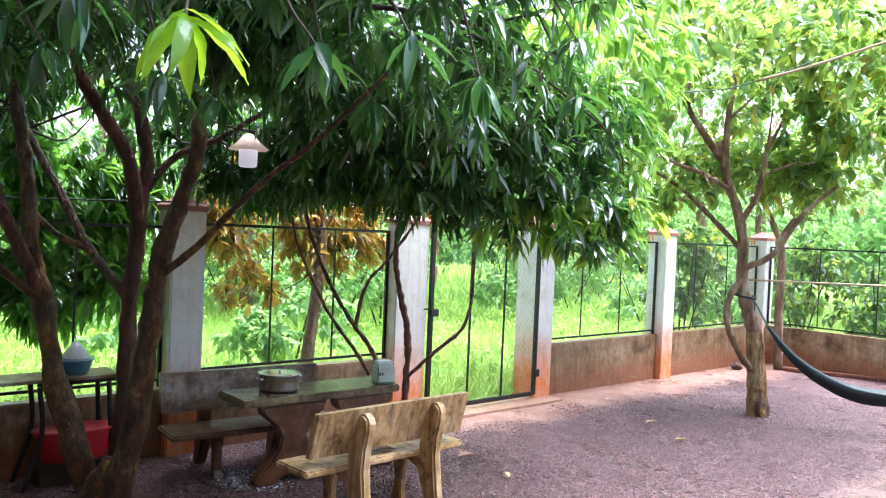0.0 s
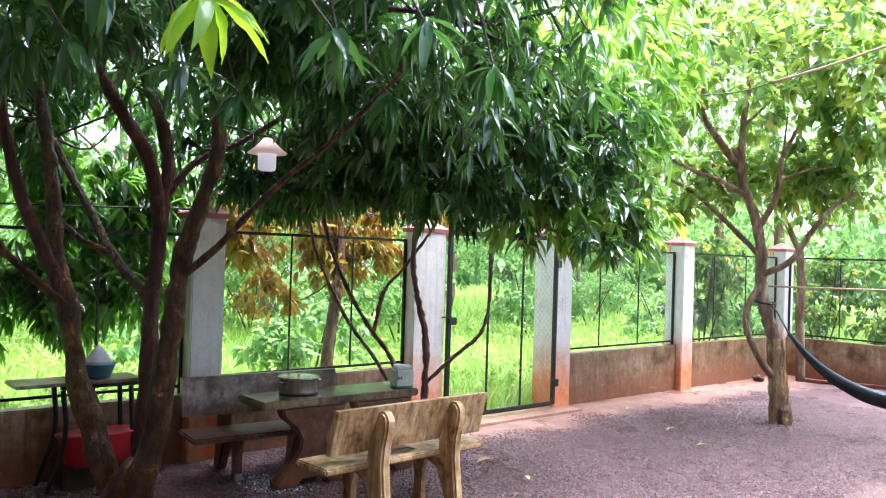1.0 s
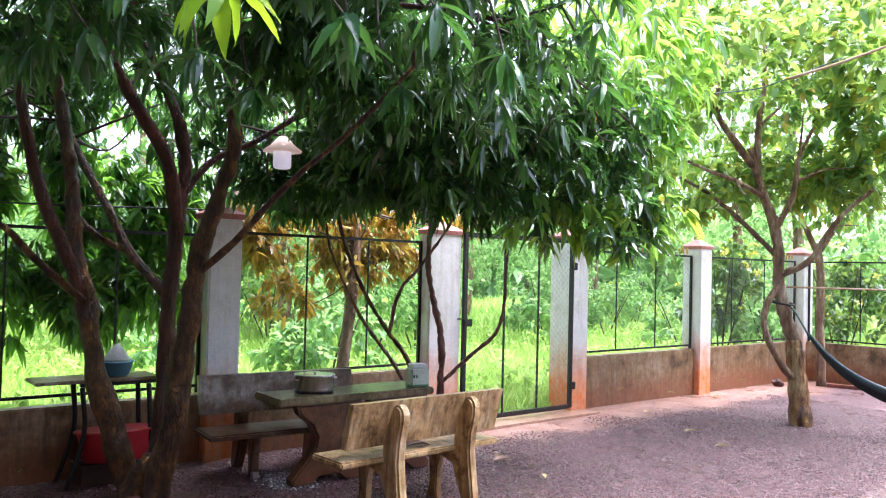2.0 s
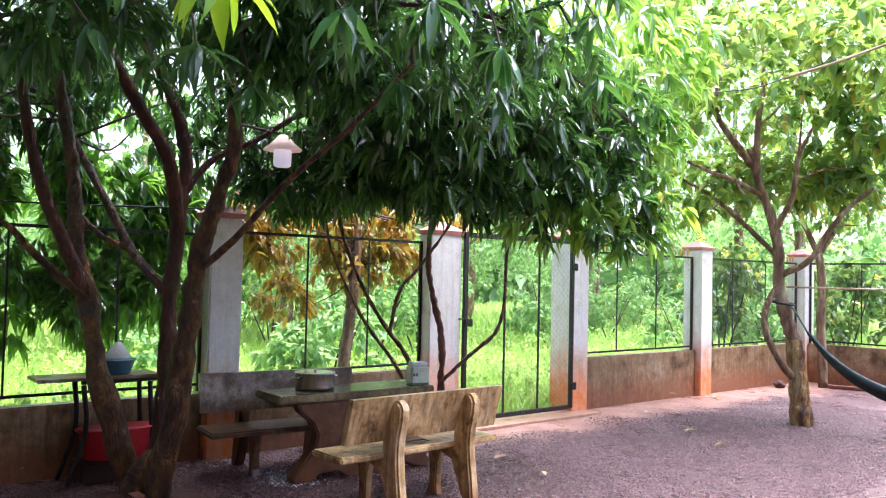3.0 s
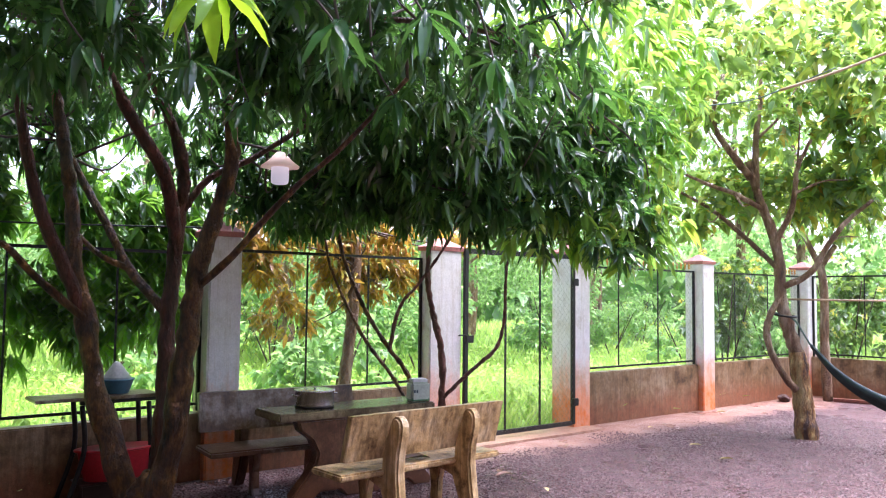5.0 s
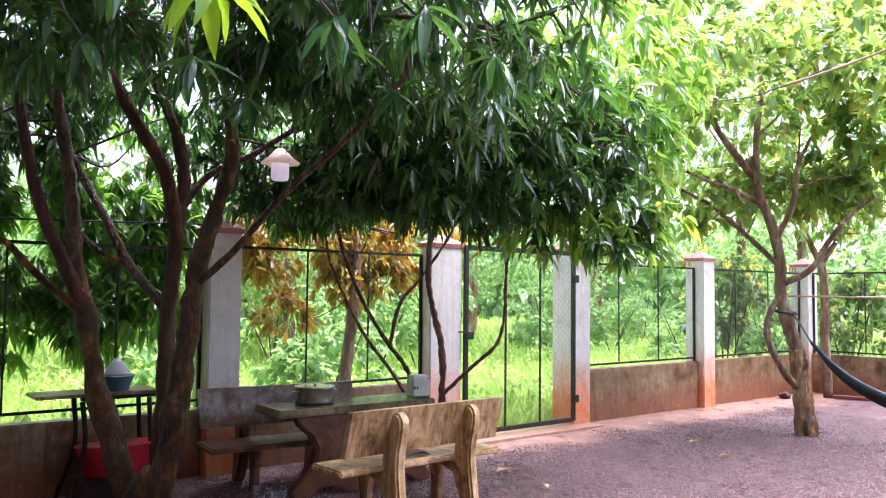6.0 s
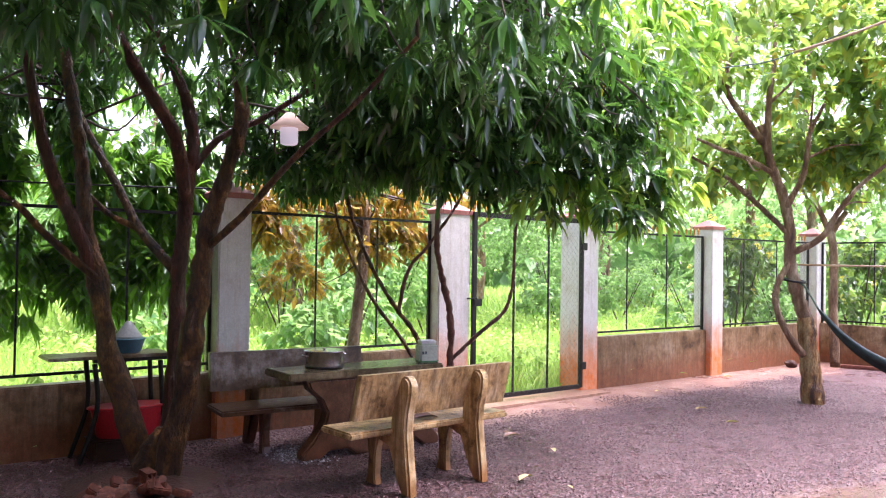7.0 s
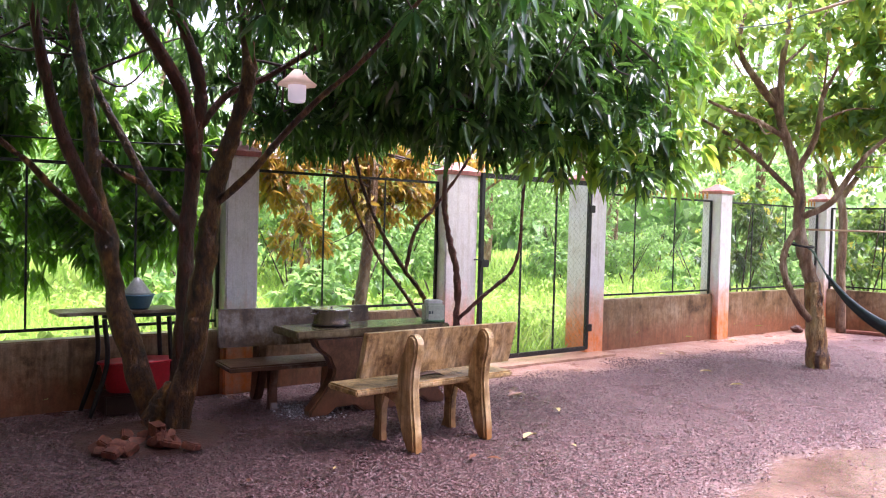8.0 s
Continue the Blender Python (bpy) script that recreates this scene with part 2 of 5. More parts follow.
BENCH = weathered("weathered_cream_concrete", (0.64, 0.42, 0.18), (0.10, 0.05, 0.016), (0.85, 0.66, 0.40), (0.42, 0.19, 0.06), 0.14, 0.3, 5.0, 0.38, drips=0.85)
TABLE = weathered("mossy_wet_concrete", (0.19, 0.14, 0.075), (0.07, 0.045, 0.022), (0.36, 0.29, 0.17), (0.2, 0.1, 0.05), 0.0, 0.18)
TABLE_LEG = weathered("red_brown_wet_concrete", (0.12, 0.05, 0.024), (0.045, 0.018, 0.010), (0.24, 0.12, 0.06), (0.16, 0.06, 0.03), 0.2, 0.3, 5.0)
BENCH_GREY = weathered("grey_wet_terrazzo", (0.18, 0.11, 0.055), (0.045, 0.025, 0.012), (0.46, 0.40, 0.34), (0.14, 0.05, 0.025), 0.45, 0.28, 4.0)


PLASTER = weathered("unseen_wall_plaster", (0.24, 0.20, 0.16), (0.16, 0.13, 0.10), (0.30, 0.27, 0.22), (0.24, 0.1, 0.05), 0.4)


def ground_material():
    m, nt, b = node_mat("yard_and_meadow_ground")
    x, y, z = position(nt)
    wob = maths(nt, "MULTIPLY", maths(nt, "SUBTRACT", noise_tex(nt, 0.9, 5, 0.65), 0.5), 1.2)
    vor = nt.nodes.new("ShaderNodeTexVoronoi")
    vor.inputs["Scale"].default_value = 50
    co = nt.nodes.new("ShaderNodeTexCoord")
    nt.links.new(co.outputs["Object"], vor.inputs["Vector"])
    sep = nt.nodes.new("ShaderNodeSeparateColor")
    nt.links.new(vor.outputs["Color"], sep.inputs[0])
    grav = ramp(nt, sep.outputs[0], [(0.0, (0.03, 0.011, 0.011)), (0.5, (0.115, 0.05, 0.05)), (0.85, (0.20, 0.105, 0.106)), (1.0, (0.28, 0.19, 0.193))])
    patch = ramp(nt, noise_tex(nt, 1.3, 5, 0.6), [(0.35, (0.72, 0.66, 0.66)), (0.65, (1, 1, 1))])
    grav = mix(nt, 1.0, grav, patch, "MULTIPLY")
    dirt = ramp(nt, noise_tex(nt, 3, 6, 0.65), [(0.3, (0.24, 0.11, 0.08)), (0.5, (0.36, 0.19, 0.14)), (0.7, (0.45, 0.29, 0.23))])
    # trodden red dirt along the fence and before the gate
    yy = maths(nt, "ADD", y, wob)
    strip = maths(nt, "MULTIPLY", span(nt, yy, -1.1, -0.65), span(nt, maths(nt, "ADD", x, wob), 4.3, 5.0))
    col = mix(nt, strip, grav, dirt)
    # shallow rain pool over packed sand at the yard's near edge
    pool = maths(nt, "MULTIPLY", span(nt, maths(nt, "ADD", y, maths(nt, "MULTIPLY", wob, 0.8)), -3.82, -4.12), span(nt, maths(nt, "ADD", x, wob), 3.7, 4.4))
    pool = maths(nt, "MULTIPLY", pool, maths(nt, "MULTIPLY", span(nt, maths(nt, "ADD", y, wob), -6.6, -6.0), span(nt, maths(nt, "ADD", x, wob), 10.6, 9.8)))
    sand = ramp(nt, noise_tex(nt, 2.2, 6, 0.65), [(0.35, (0.085, 0.045, 0.036)), (0.6, (0.17, 0.10, 0.08))])
    col = mix(nt, pool, col, sand)
    meadow = ramp(nt, noise_tex(nt, 2.5, 6, 0.7), [(0.3, (0.14, 0.28, 0.04)), (0.7, (0.30, 0.44, 0.08))])
    outside = maths(nt, "MAXIMUM", span(nt, y, 0.02, 0.12), span(nt, x, 13.42, 13.5))
    col = mix(nt, outside, col, meadow)
    nt.links.new(col, b.inputs["Base Color"])
    wet = span(nt, noise_tex(nt, 1.7, 4, 0.6), 0.35, 0.7)
    rough = maths(nt, "ADD", 0.22, maths(nt, "MULTIPLY", wet, 0.35))
    rough = maths(nt, "MULTIPLY", rough, maths(nt, "SUBTRACT", 1.0, maths(nt, "MULTIPLY", pool, 0.45)))
    nt.links.new(maths(nt, "MAXIMUM", rough, maths(nt, "MULTIPLY", outside, 0.9)), b.inputs["Roughness"])
    h = maths(nt, "MULTIPLY", maths(nt, "ADD", vor.outputs["Distance"], noise_tex(nt, 30, 4)), maths(nt, "SUBTRACT", 1.0, maths(nt, "MULTIPLY", pool, 0.9)))
    bump(nt, b, h, 0.85, 0.025)
    return m


GROUND = ground_material()


def stone_material(name, stops):
    m, nt, b = node_mat(name)
    g = nt.nodes.new("ShaderNodeNewGeometry")
    col = ramp(nt, g.outputs["Random Per Island"], stops)
    nt.links.new(col, b.inputs["Base Color"])
    b.inputs["Roughness"].default_value = 0.55
    return m


STONE = stone_material("wet_gravel_stone", [(0.0, (0.025, 0.009, 0.009)), (0.4, (0.085, 0.036, 0.037)), (0.9, (0.15, 0.074, 0.077)), (1.0, (0.20, 0.125, 0.13))])
# Pale stones: glints of splashing water put into the stone colour
STONE_PALE = stone_material("glint_gravel_stone", [(0.0, (0.05, 0.04, 0.045)), (0.6, (0.22, 0.20, 0.22)), (1.0, (0.66, 0.66, 0.70))])


# ---- shape helpers ----
def mesh_of(name, verts, faces, mat, smooth=False):
    me = bpy.data.meshes.new(name)
    me.from_pydata([tuple(v) for v in verts], [], faces)
    me.materials.append(mat)
    if smooth:
        me.polygons.foreach_set("use_smooth", [True] * len(me.polygons))
    me.update()
    return me


def part(name, me, parent=None, label="", m=None):
    """Links a mesh (or a bmesh with its material) as one object, under a thing or a part."""
    if isinstance(me, tuple):
        bm, mat = me
        me = bpy.data.meshes.new(name)
        bmesh.ops.recalc_face_normals(bm, faces=bm.faces)
        bm.to_mesh(me)
        bm.free()
        me.materials.append(mat)
    ob = new(name, me)
    if m is not None:
        ob.matrix_basis = m
    ob.parent = parent
    if label:
        tagged(ob, label)
    return ob


def thing(name, label, category, m=None, group="", kind=""):
    ob = new(name)
    if m is not None:
        ob.matrix_basis = m
    return tagged(ob, label, category, group, kind)


def block(x0, x1, y0, y1, z0, z1, bev=0.0, bm=None):
    own = bm is None
    bm = bm or bmesh.new()
    r = bmesh.ops.create_cube(bm, size=1)
    bmesh.ops.transform(bm, matrix=Matrix.Translation(((x0 + x1) / 2, (y0 + y1) / 2, (z0 + z1) / 2)) @ Matrix.Diagonal((x1 - x0, y1 - y0, z1 - z0, 1)), verts=r["verts"])
    if bev:
        es = list({e for v in r["verts"] for e in v.link_edges})
        bmesh.ops.bevel(bm, geom=es, offset=bev, segments=2, affect="EDGES")
    return bm


def profile(points, x0, x1, bev=0.008):
    """A plate from an outline in y and z, from x0 to x1."""
    bm = bmesh.new()
    a = [bm.verts.new((x0, y, z)) for y, z in points]
    f = bm.faces.new(a)
    r = bmesh.ops.extrude_face_region(bm, geom=[f])
    vs = [v for v in r["geom"] if isinstance(v, bmesh.types.BMVert)]
    bmesh.ops.translate(bm, verts=vs, vec=(x1 - x0, 0, 0))
    bmesh.ops.recalc_face_normals(bm, faces=bm.faces)
    if bev:
        es = [e for e in bm.edges if abs(e.verts[0].co.x - e.verts[1].co.x) < 1e-6]
        bmesh.ops.bevel(bm, geom=es, offset=bev, segments=2, affect="EDGES")
    return bm


def lathe(rings, seg=28, squash=1.0):
    """A turned shape from (radius, z) pairs."""
    bm = bmesh.new()
    rows = []
    for r, z in rings:
        rows.append([bm.verts.new((r * math.cos(a), r * squash * math.sin(a), z)) for a in [2 * math.pi * k / seg for k in range(seg)]])
    for a, b in zip(rows, rows[1:]):
        for k in range(seg):
            f = bm.faces.new((a[k], a[(k + 1) % seg], b[(k + 1) % seg], b[k]))
            f.smooth = True
    for row in (rows[0], rows[-1]):
        bm.faces.new(row)
    return bm


def spline(points, n=6):
    """A smooth line through the points."""
    p = [np.array(q, float) for q in points]
    p = [2 * p[0] - p[1]] + p + [2 * p[-1] - p[-2]]
    out = []
    for i in range(1, len(p) - 2):
        for k in range(n):
            t = k / n
            out.append(0.5 * (2 * p[i] + (p[i + 1] - p[i - 1]) * t + (2 * p[i - 1] - 5 * p[i] + 4 * p[i + 1] - p[i + 2]) * t * t
                              + (3 * p[i] - p[i - 1] - 3 * p[i + 1] + p[i + 2]) * t ** 3))
    out.append(p[-2])
    return np.array(out)


def tube(points, r0, r1, seg=10, rough=0.12, n=6, smooth_line=True, power=1.0):
    """Verts and faces of a tapered, knobbly limb."""
    line = spline(points, n) if smooth_line else np.array(points, float)
    verts, faces = [], []
    cnt = len(line)
    for i, c in enumerate(line):
        d = line[min(i + 1, cnt - 1)] - line[max(i - 1, 0)]
        d = d / (np.linalg.norm(d) + 1e-9)
        ref = np.array((1.0, 0, 0)) if abs(d[0]) < 0.8 else np.array((0, 1.0, 0))
        s = np.cross(d, ref)
        s /= np.linalg.norm(s)
        u = np.cross(s, d)
        r = r0 + (r1 - r0) * (i / (cnt - 1)) ** power
        for k in range(seg):
            a = 2 * math.pi * k / seg
            q = c + (s * math.cos(a) + u * math.sin(a)) * r
            w = 0
            if rough:
                k1 = 0.35 / max(r, 0.02)
                w = rough * (1.3 * noise.noise(Vector(q * k1)) + 0.55 * noise.noise(Vector((q[0] * k1 * 3.5, q[1] * k1 * 3.5, q[2] * k1 * 1.2))))
            verts.append(c + (s * math.cos(a) + u * math.sin(a)) * r * (1 + w))
    for i in range(cnt - 1):
        for k in range(seg):
            faces.append((i * seg + k, i * seg + (k + 1) % seg, (i + 1) * seg + (k + 1) % seg, (i + 1) * seg + k))
    faces.append(tuple(range(seg))[::-1])
    faces.append(tuple((cnt - 1) * seg + k for k in range(seg)))
    return verts, faces


def limb(name, points, r0, r1, mat, parent, seg=10, rough=0.12, power=1.0, n=6, label=""):
    return part(name, mesh_of(name, *tube(points, r0, r1, seg, rough, n, True, power), mat, True), parent, label)


rng = np.random.default_rng(7)


def unit(v):
    return v / (np.linalg.norm(v, axis=-1, keepdims=True) + 1e-9)


def leaf_mesh(name, base, way, length, width, mat, droop=0.25, fold=0.18, flat=0.5, simple=False):
    """Many leaves in one mesh. base, way: rows of places and directions; each leaf is folded along its midrib and bends down."""
    n = len(base)
    up = unit(np.array((0, 0, 1.0)) + rng.normal(0, flat, (n, 3)))
    side = unit(np.cross(way, up))
    nor = np.cross(side, way)
    L, W = np.broadcast_to(length, n)[:, None], np.broadcast_to(width, n)[:, None]

    def at(u, v, w):
        return base + way * L * u + side * W * v + nor * W * w + np.array((0, 0, -1.0)) * L * droop * u * u
    if simple:
        rows = [at(0, 0, 0), at(0.45, -0.5, fold), at(0.45, 0.5, fold), at(1, 0, 0), at(0.45, 0, 0)]
        quads = [(0, 1, 4), (0, 4, 2), (1, 3, 4), (4, 3, 2)]
    else:
        rows = [at(0, 0, 0), at(0.28, -0.46, fold), at(0.28, 0, 0), at(0.28, 0.46, fold),
                at(0.66, -0.40, fold), at(0.66, 0, 0), at(0.66, 0.40, fold), at(1, 0, -0.1)]
        quads = [(0, 1, 2), (0, 2, 3), (1, 4, 5), (1, 5, 2), (2, 5, 6), (2, 6, 3), (4, 7, 5), (5, 7, 6)]
    k = len(rows)
    verts = np.stack(rows, 1).reshape(-1, 3)
    tri = (np.array(quads)[None] + (np.arange(n) * k)[:, None, None]).reshape(-1, 3)
    me = bpy.data.meshes.new(name)
    me.vertices.add(len(verts))
    me.vertices.foreach_set("co", verts.ravel())
    me.loops.add(tri.size)
    me.loops.foreach_set("vertex_index", tri.ravel().astype(np.int32))
    me.polygons.add(len(tri))
    me.polygons.foreach_set("loop_start", np.arange(0, tri.size, 3, dtype=np.int32))
    me.polygons.foreach_set("use_smooth", np.ones(len(tri), bool))
    me.materials.append(mat)
    me.update(calc_edges=True)
    return me


def in_blobs(blobs, count, shell=0.55, gap=-0.12, clump=1.5, clear=()):
    """Places spread over ellipsoids (centre, radii, share), thicker towards the skin, with the way out from the centre."""
    share = np.array([b[2] for b in blobs], float)
    nums = (share / share.sum() * count).astype(int)
    places, outs = [], []
    for (c, r, _), n in zip(blobs, nums):
        d = unit(rng.normal(0, 1, (n, 3)))
        rad = (shell + (1 - shell) * rng.random((n, 1))) * (1 + 0.16 * np.sin(d[:, :1] * 7 + c[0] * 3) * np.cos(d[:, 1:2] * 6 + c[1]) + 0.08 * np.sin(d[:, 2:] * 11))
        places.append(np.array(c) + d * np.array(r) * rad)
        outs.append(unit(d / np.array(r)))
    places, outs = np.concatenate(places), np.concatenate(outs)
    keep = np.array([noise.noise(Vector(p * clump)) > gap for p in places])
    for c, r in clear:
        keep &= (((places - np.array(c)) / np.array(r)) ** 2).sum(1) > 1
    return places[keep], outs[keep]


def whorls(places, outs, per=9, hang=0.75, spread=0.9):
    """Leaves in tufts at twig tips, hanging."""
    n = len(places)
    core = unit(outs * np.array((0.6, 0.6, 0.2)) + rng.normal(0, 0.35, (n, 3)) + np.array((0, 0, -hang * 0.5)))
    base = np.repeat(places, per, 0) + rng.normal(0, 0.02, (n * per, 3))
    way = unit(np.repeat(core, per, 0) + rng.normal(0, spread * 0.62, (n * per, 3)) + np.array((0, 0, -hang)) * rng.random((n * per, 1)))
    return base, way


def twigs(name, places, joints, mat, parent, r=0.006, count=200):
    """Thin shoots from the limbs to tufts."""
    verts, faces = [], []
    joints = np.array(joints, float)
    pick = rng.permutation(len(places))[:count]
    for i in pick:
        p = places[i]
        j = joints[np.argmin(np.linalg.norm(joints - p, axis=1) + rng.random(len(joints)) * 0.5)]
        mid = (p + j) / 2 + rng.normal(0, 0.12, 3)
        if any(1.5 < q[0] < 3.1 and -3.6 < q[1] < -1.2 and q[2] < 2.85 for q in (p, mid, (mid + p) / 2, (mid + j) / 2)):
            continue
        v, f = tube([j, mid, p], r * 2.2, r * 0.6, 4, 0, 4)
        faces += [tuple(a + len(verts) for a in q) for q in f]
        verts += list(v)
    return part(name, mesh_of(name, verts, faces, mat, True), parent)


# ---- the setting ----
def make_ground():
    def ticks(lo, hi, step, far):
        mid = list(np.arange(lo, hi + 1e-6, step))
        return [lo - far, lo - far / 4, lo - far / 16, lo - far / 60] + mid + [hi + far / 60, hi + far / 16, hi + far / 4, hi + far]
    xs, ys = ticks(-4, 15, 0.25, 700), ticks(-8, 3, 0.25, 700)
    verts, faces = [], []
    for y in ys:
        for x in xs:
            inside = -4 < x < 13.3 and -8 < y < -0.1
            verts.append((x, y, 0.018 * noise.noise(Vector((x * 1.1, y * 1.1, 0))) - 0.006 if inside else -0.01))
    w = len(xs)
    for j in range(len(ys) - 1):
        for i in range(w - 1):
            faces.append((j * w + i, j * w + i + 1, (j + 1) * w + i + 1, (j + 1) * w + i))
    ob = new("ground", mesh_of("ground", verts, faces, GROUND, True))
    tagged(ob, "wet reddish gravel yard with trodden red dirt and green meadow beyond", "ground", kind="structure")


make_ground()


def low_wall(name, x0, x1, y0=-0.07, y1=0.07, h=0.64):
    bm = block(x0, x1, y0, y1, -0.05, h, 0.012)
    ob = part(name, (bm, WALL))
    return tagged(ob, "low plastered wall, brown with damp stains and red soil splashes", "wall", kind="structure")


low_wall("wall_north_1", -6.0, 2.72, h=0.555)
low_wall("wall_north_2", 3.02, 5.13)
low_wall("wall_north_3", 7.65, 10.08)
low_wall("wall_north_4", 10.37, 13.10)
low_wall("wall_east", 13.19, 13.33, -9.0, -0.15)


def pillar(x0, x1, y0=-0.15, y1=0.15, h=2.08, label="white painted square fence pillar, stained orange at its foot"):
    p = thing("fence_pillar", label, "pillar", pose((x0 + x1) / 2, (y0 + y1) / 2, 0), "fence pillars")
    w, d = (x1 - x0) / 2, (y1 - y0) / 2
    part("shaft", (block(-w, w, -d, d, -0.05, h, 0.012), PILLAR), p)
    bm = bmesh.new()
    lo = [bm.verts.new((sx * (w + 0.012), sy * (d + 0.012), h + 0.001)) for sx, sy in ((-1, -1), (1, -1), (1, 1), (-1, 1))]
    mid = [bm.verts.new((sx * (w + 0.018), sy * (d + 0.018), h + 0.045)) for sx, sy in ((-1, -1), (1, -1), (1, 1), (-1, 1))]
    top = [bm.verts.new((sx * 0.025, sy * 0.025, h + 0.14)) for sx, sy in ((-1, -1), (1, -1), (1, 1), (-1, 1))]
    for a, b in ((lo, mid), (mid, top)):
        for k in range(4):
            bm.faces.new((a[k], a[(k + 1) % 4], b[(k + 1) % 4], b[k]))
    bm.faces.new(lo[::-1]), bm.faces.new(top)
    part("cap", (bm, CAP_RED), p, "faded red pyramid cap")
    return p


pillar(2.72, 3.02, label="white painted square fence pillar in deep tree shade")
pillar(5.13, 5.56, -0.15, 0.04, 2.06, "wide white gate pillar with grey streaks beside the gate")
pillar(7.34, 7.65, -0.15, 0.21, 2.10, "white gate pillar, splashed orange at its foot")
pillar(10.08, 10.37)
pillar(13.10, 13.42, label="white painted corner pillar of the fence")
pillar(-0.95, -0.65, label="white painted square fence pillar in deep tree shade")


def plain_wall(name, x0, x1, y0, y1, h):
    ob = part(name, (block(x0, x1, y0, y1, -0.05, h, 0.01), PLASTER))
    tagged(ob, "unseen plain plastered wall added to close the yard and block light", "wall", kind="structure")


# Unseen walls added to close the yard and hold back side light
plain_wall("wall_west", -1.3, -1.1, -9.5, 1.0, 7.5)
plain_wall("wall_south", -1.1, 8.5, -9.7, -9.5, 3.06)
# Ceiling slab added out of view to cut light on the near yard
shade_slab = block(-1.1, 1.6, -6.4, -5.5, 2.9, 3.06)
block(-1.1, 8.5, -9.5, -6.4, 2.9, 3.06, 0, shade_slab)
tagged(part("ceiling", (shade_slab, PLASTER)), "unseen plain plastered ceiling added to darken the near yard", "ceiling", kind="structure")


def bar(x0, x1, z0, z1, y=0.0, t=0.012):
    return block(x0, x1, y - t, y + t, z0, z1, 0.003)


def wire_net(x0, x1, z0, z1, y, step=0.075, r=0.0008):
    """Woven diamond wire."""
    verts, faces = [], []
    w, h = x1 - x0, z1 - z0
    for sgn in (1, -1):
        c = -h
        while c < w:
            a0, a1 = max(c, 0), min(c + h, w)
            if a1 - a0 > 0.01:
                za, zb = a0 - c, a1 - c
                if sgn < 0:
                    za, zb = h - za, h - zb
                pa, pb = np.array((x0 + a0, y + sgn * r, z0 + za)), np.array((x0 + a1, y + sgn * r, z0 + zb))
                k = len(verts)
                for p in (pa, pb):
                    for q in ((0, -1.2 * r, r), (0, 1.2 * r, r), (0, 0, -1.4 * r)):
                        verts.append(p + np.array(q))
                faces += [(k, k + 1, k + 4, k + 3), (k + 1, k + 2, k + 5, k + 4), (k + 2, k, k + 3, k + 5)]
            c += step
    return verts, faces


def finial(bm_x, z):
    """A small spear point."""
    return lathe([(0.004, z), (0.004, z + 0.02), (0.016, z + 0.035), (0.006, z + 0.05), (0.018, z + 0.065), (0.001, z + 0.115)], 8)


def fence_panel(x0, x1, bars, z0=0.69, z1=1.97, points=0):
    p = thing("fence_panel", "black iron fence panel with wire netting above the low wall", "fence", pose(0, 0, 0), "fence panels")
    part("top_rail", (bar(x0, x1, z1 - 0.012, z1 + 0.014), BLACK_IRON), p)
    part("bottom_rail", (bar(x0, x1, z0 - 0.012, z0 + 0.012), BLACK_IRON), p)
    for x in (x0 + 0.016, x1 - 0.016):
        part("post", (bar(x - 0.015, x + 0.015, z0 - 0.06, z1 - 0.013, 0, 0.015), BLACK_IRON), p)
    for x in bars:
        part("bar", (bar(x - 0.008, x + 0.008, z0 + 0.012, z1 - 0.012, 0, 0.008), BLACK_IRON), p)
    part("wire_netting", mesh_of("wire_netting", *wire_net(x0 + 0.03, x1 - 0.03, z0, z1, -0.014), WIRE), p, "thin diamond wire netting")
    for k in range(points):
        x = x1 - 0.12 - 0.095 * k
        part("finial", (finial(0, z1 + 0.014), RUST), p, "orange spear point", pose(x, 0, 0))
    return p


fence_panel(-0.65, 2.72, (0.20, 1.185, 2.0), 0.63, 1.93)
fence_panel(3.02, 5.13, (3.755, 4.453), points=16)
fence_panel(7.65, 10.08, (8.38, 9.225), points=20)
fence_panel(10.37, 13.10, (11.15, 12.1), points=6)
east = fence_panel(0.15, 4.6, (1.0, 1.9, 2.8, 3.7))
east.matrix_basis = pose(13.26, 0, 0, 0, 0, -90)
tagged(east, "black iron fence panel with wire netting on the side wall")


def gate():
    g = thing("yard_gate", "closed black iron gate with wire netting between white pillars", "gate", pose(0, -0.17, 0))
    x0, x1 = 5.58, 7.335
    for x in (x0 + 0.02, x1 - 0.025):
        part("stile", (bar(x - 0.025, x + 0.025, 0.06, 2.10, 0, 0.02), BLACK_IRON), g)
    part("top_rail", (bar(x0 + 0.045, x1 - 0.05, 2.045, 2.10, 0, 0.018), BLACK_IRON), g)
    part("bottom_rail", (bar(x0 + 0.045, x1 - 0.05, 0.05, 0.10, 0, 0.018), BLACK_IRON), g)
    for x in (6.19, 6.74):
        part("bar", (bar(x - 0.011, x + 0.011, 0.10, 2.045, 0, 0.01), BLACK_IRON), g)
    part("wire_netting", mesh_of("wire_netting", *wire_net(x0 + 0.04, x1 - 0.05, 0.08, 2.07, -0.02), WIRE), g, "thin diamond wire netting")
    latch = part("latch", (block(x0 - 0.01, x0 + 0.10, -0.05, -0.021, 1.08, 1.16, 0.006), BLACK_IRON), g)
    part("bolt", (block(x0 - 0.10, x0 + 0.04, -0.04, -0.022, 1.155, 1.172, 0.003), BLACK_IRON), latch)
    for z in (0.28, 1.72):
        part("hinge", (block(x1 - 0.06, x1 + 0.035, -0.045, -0.021, z, z + 0.09, 0.006), BLACK_IRON), g)


gate()
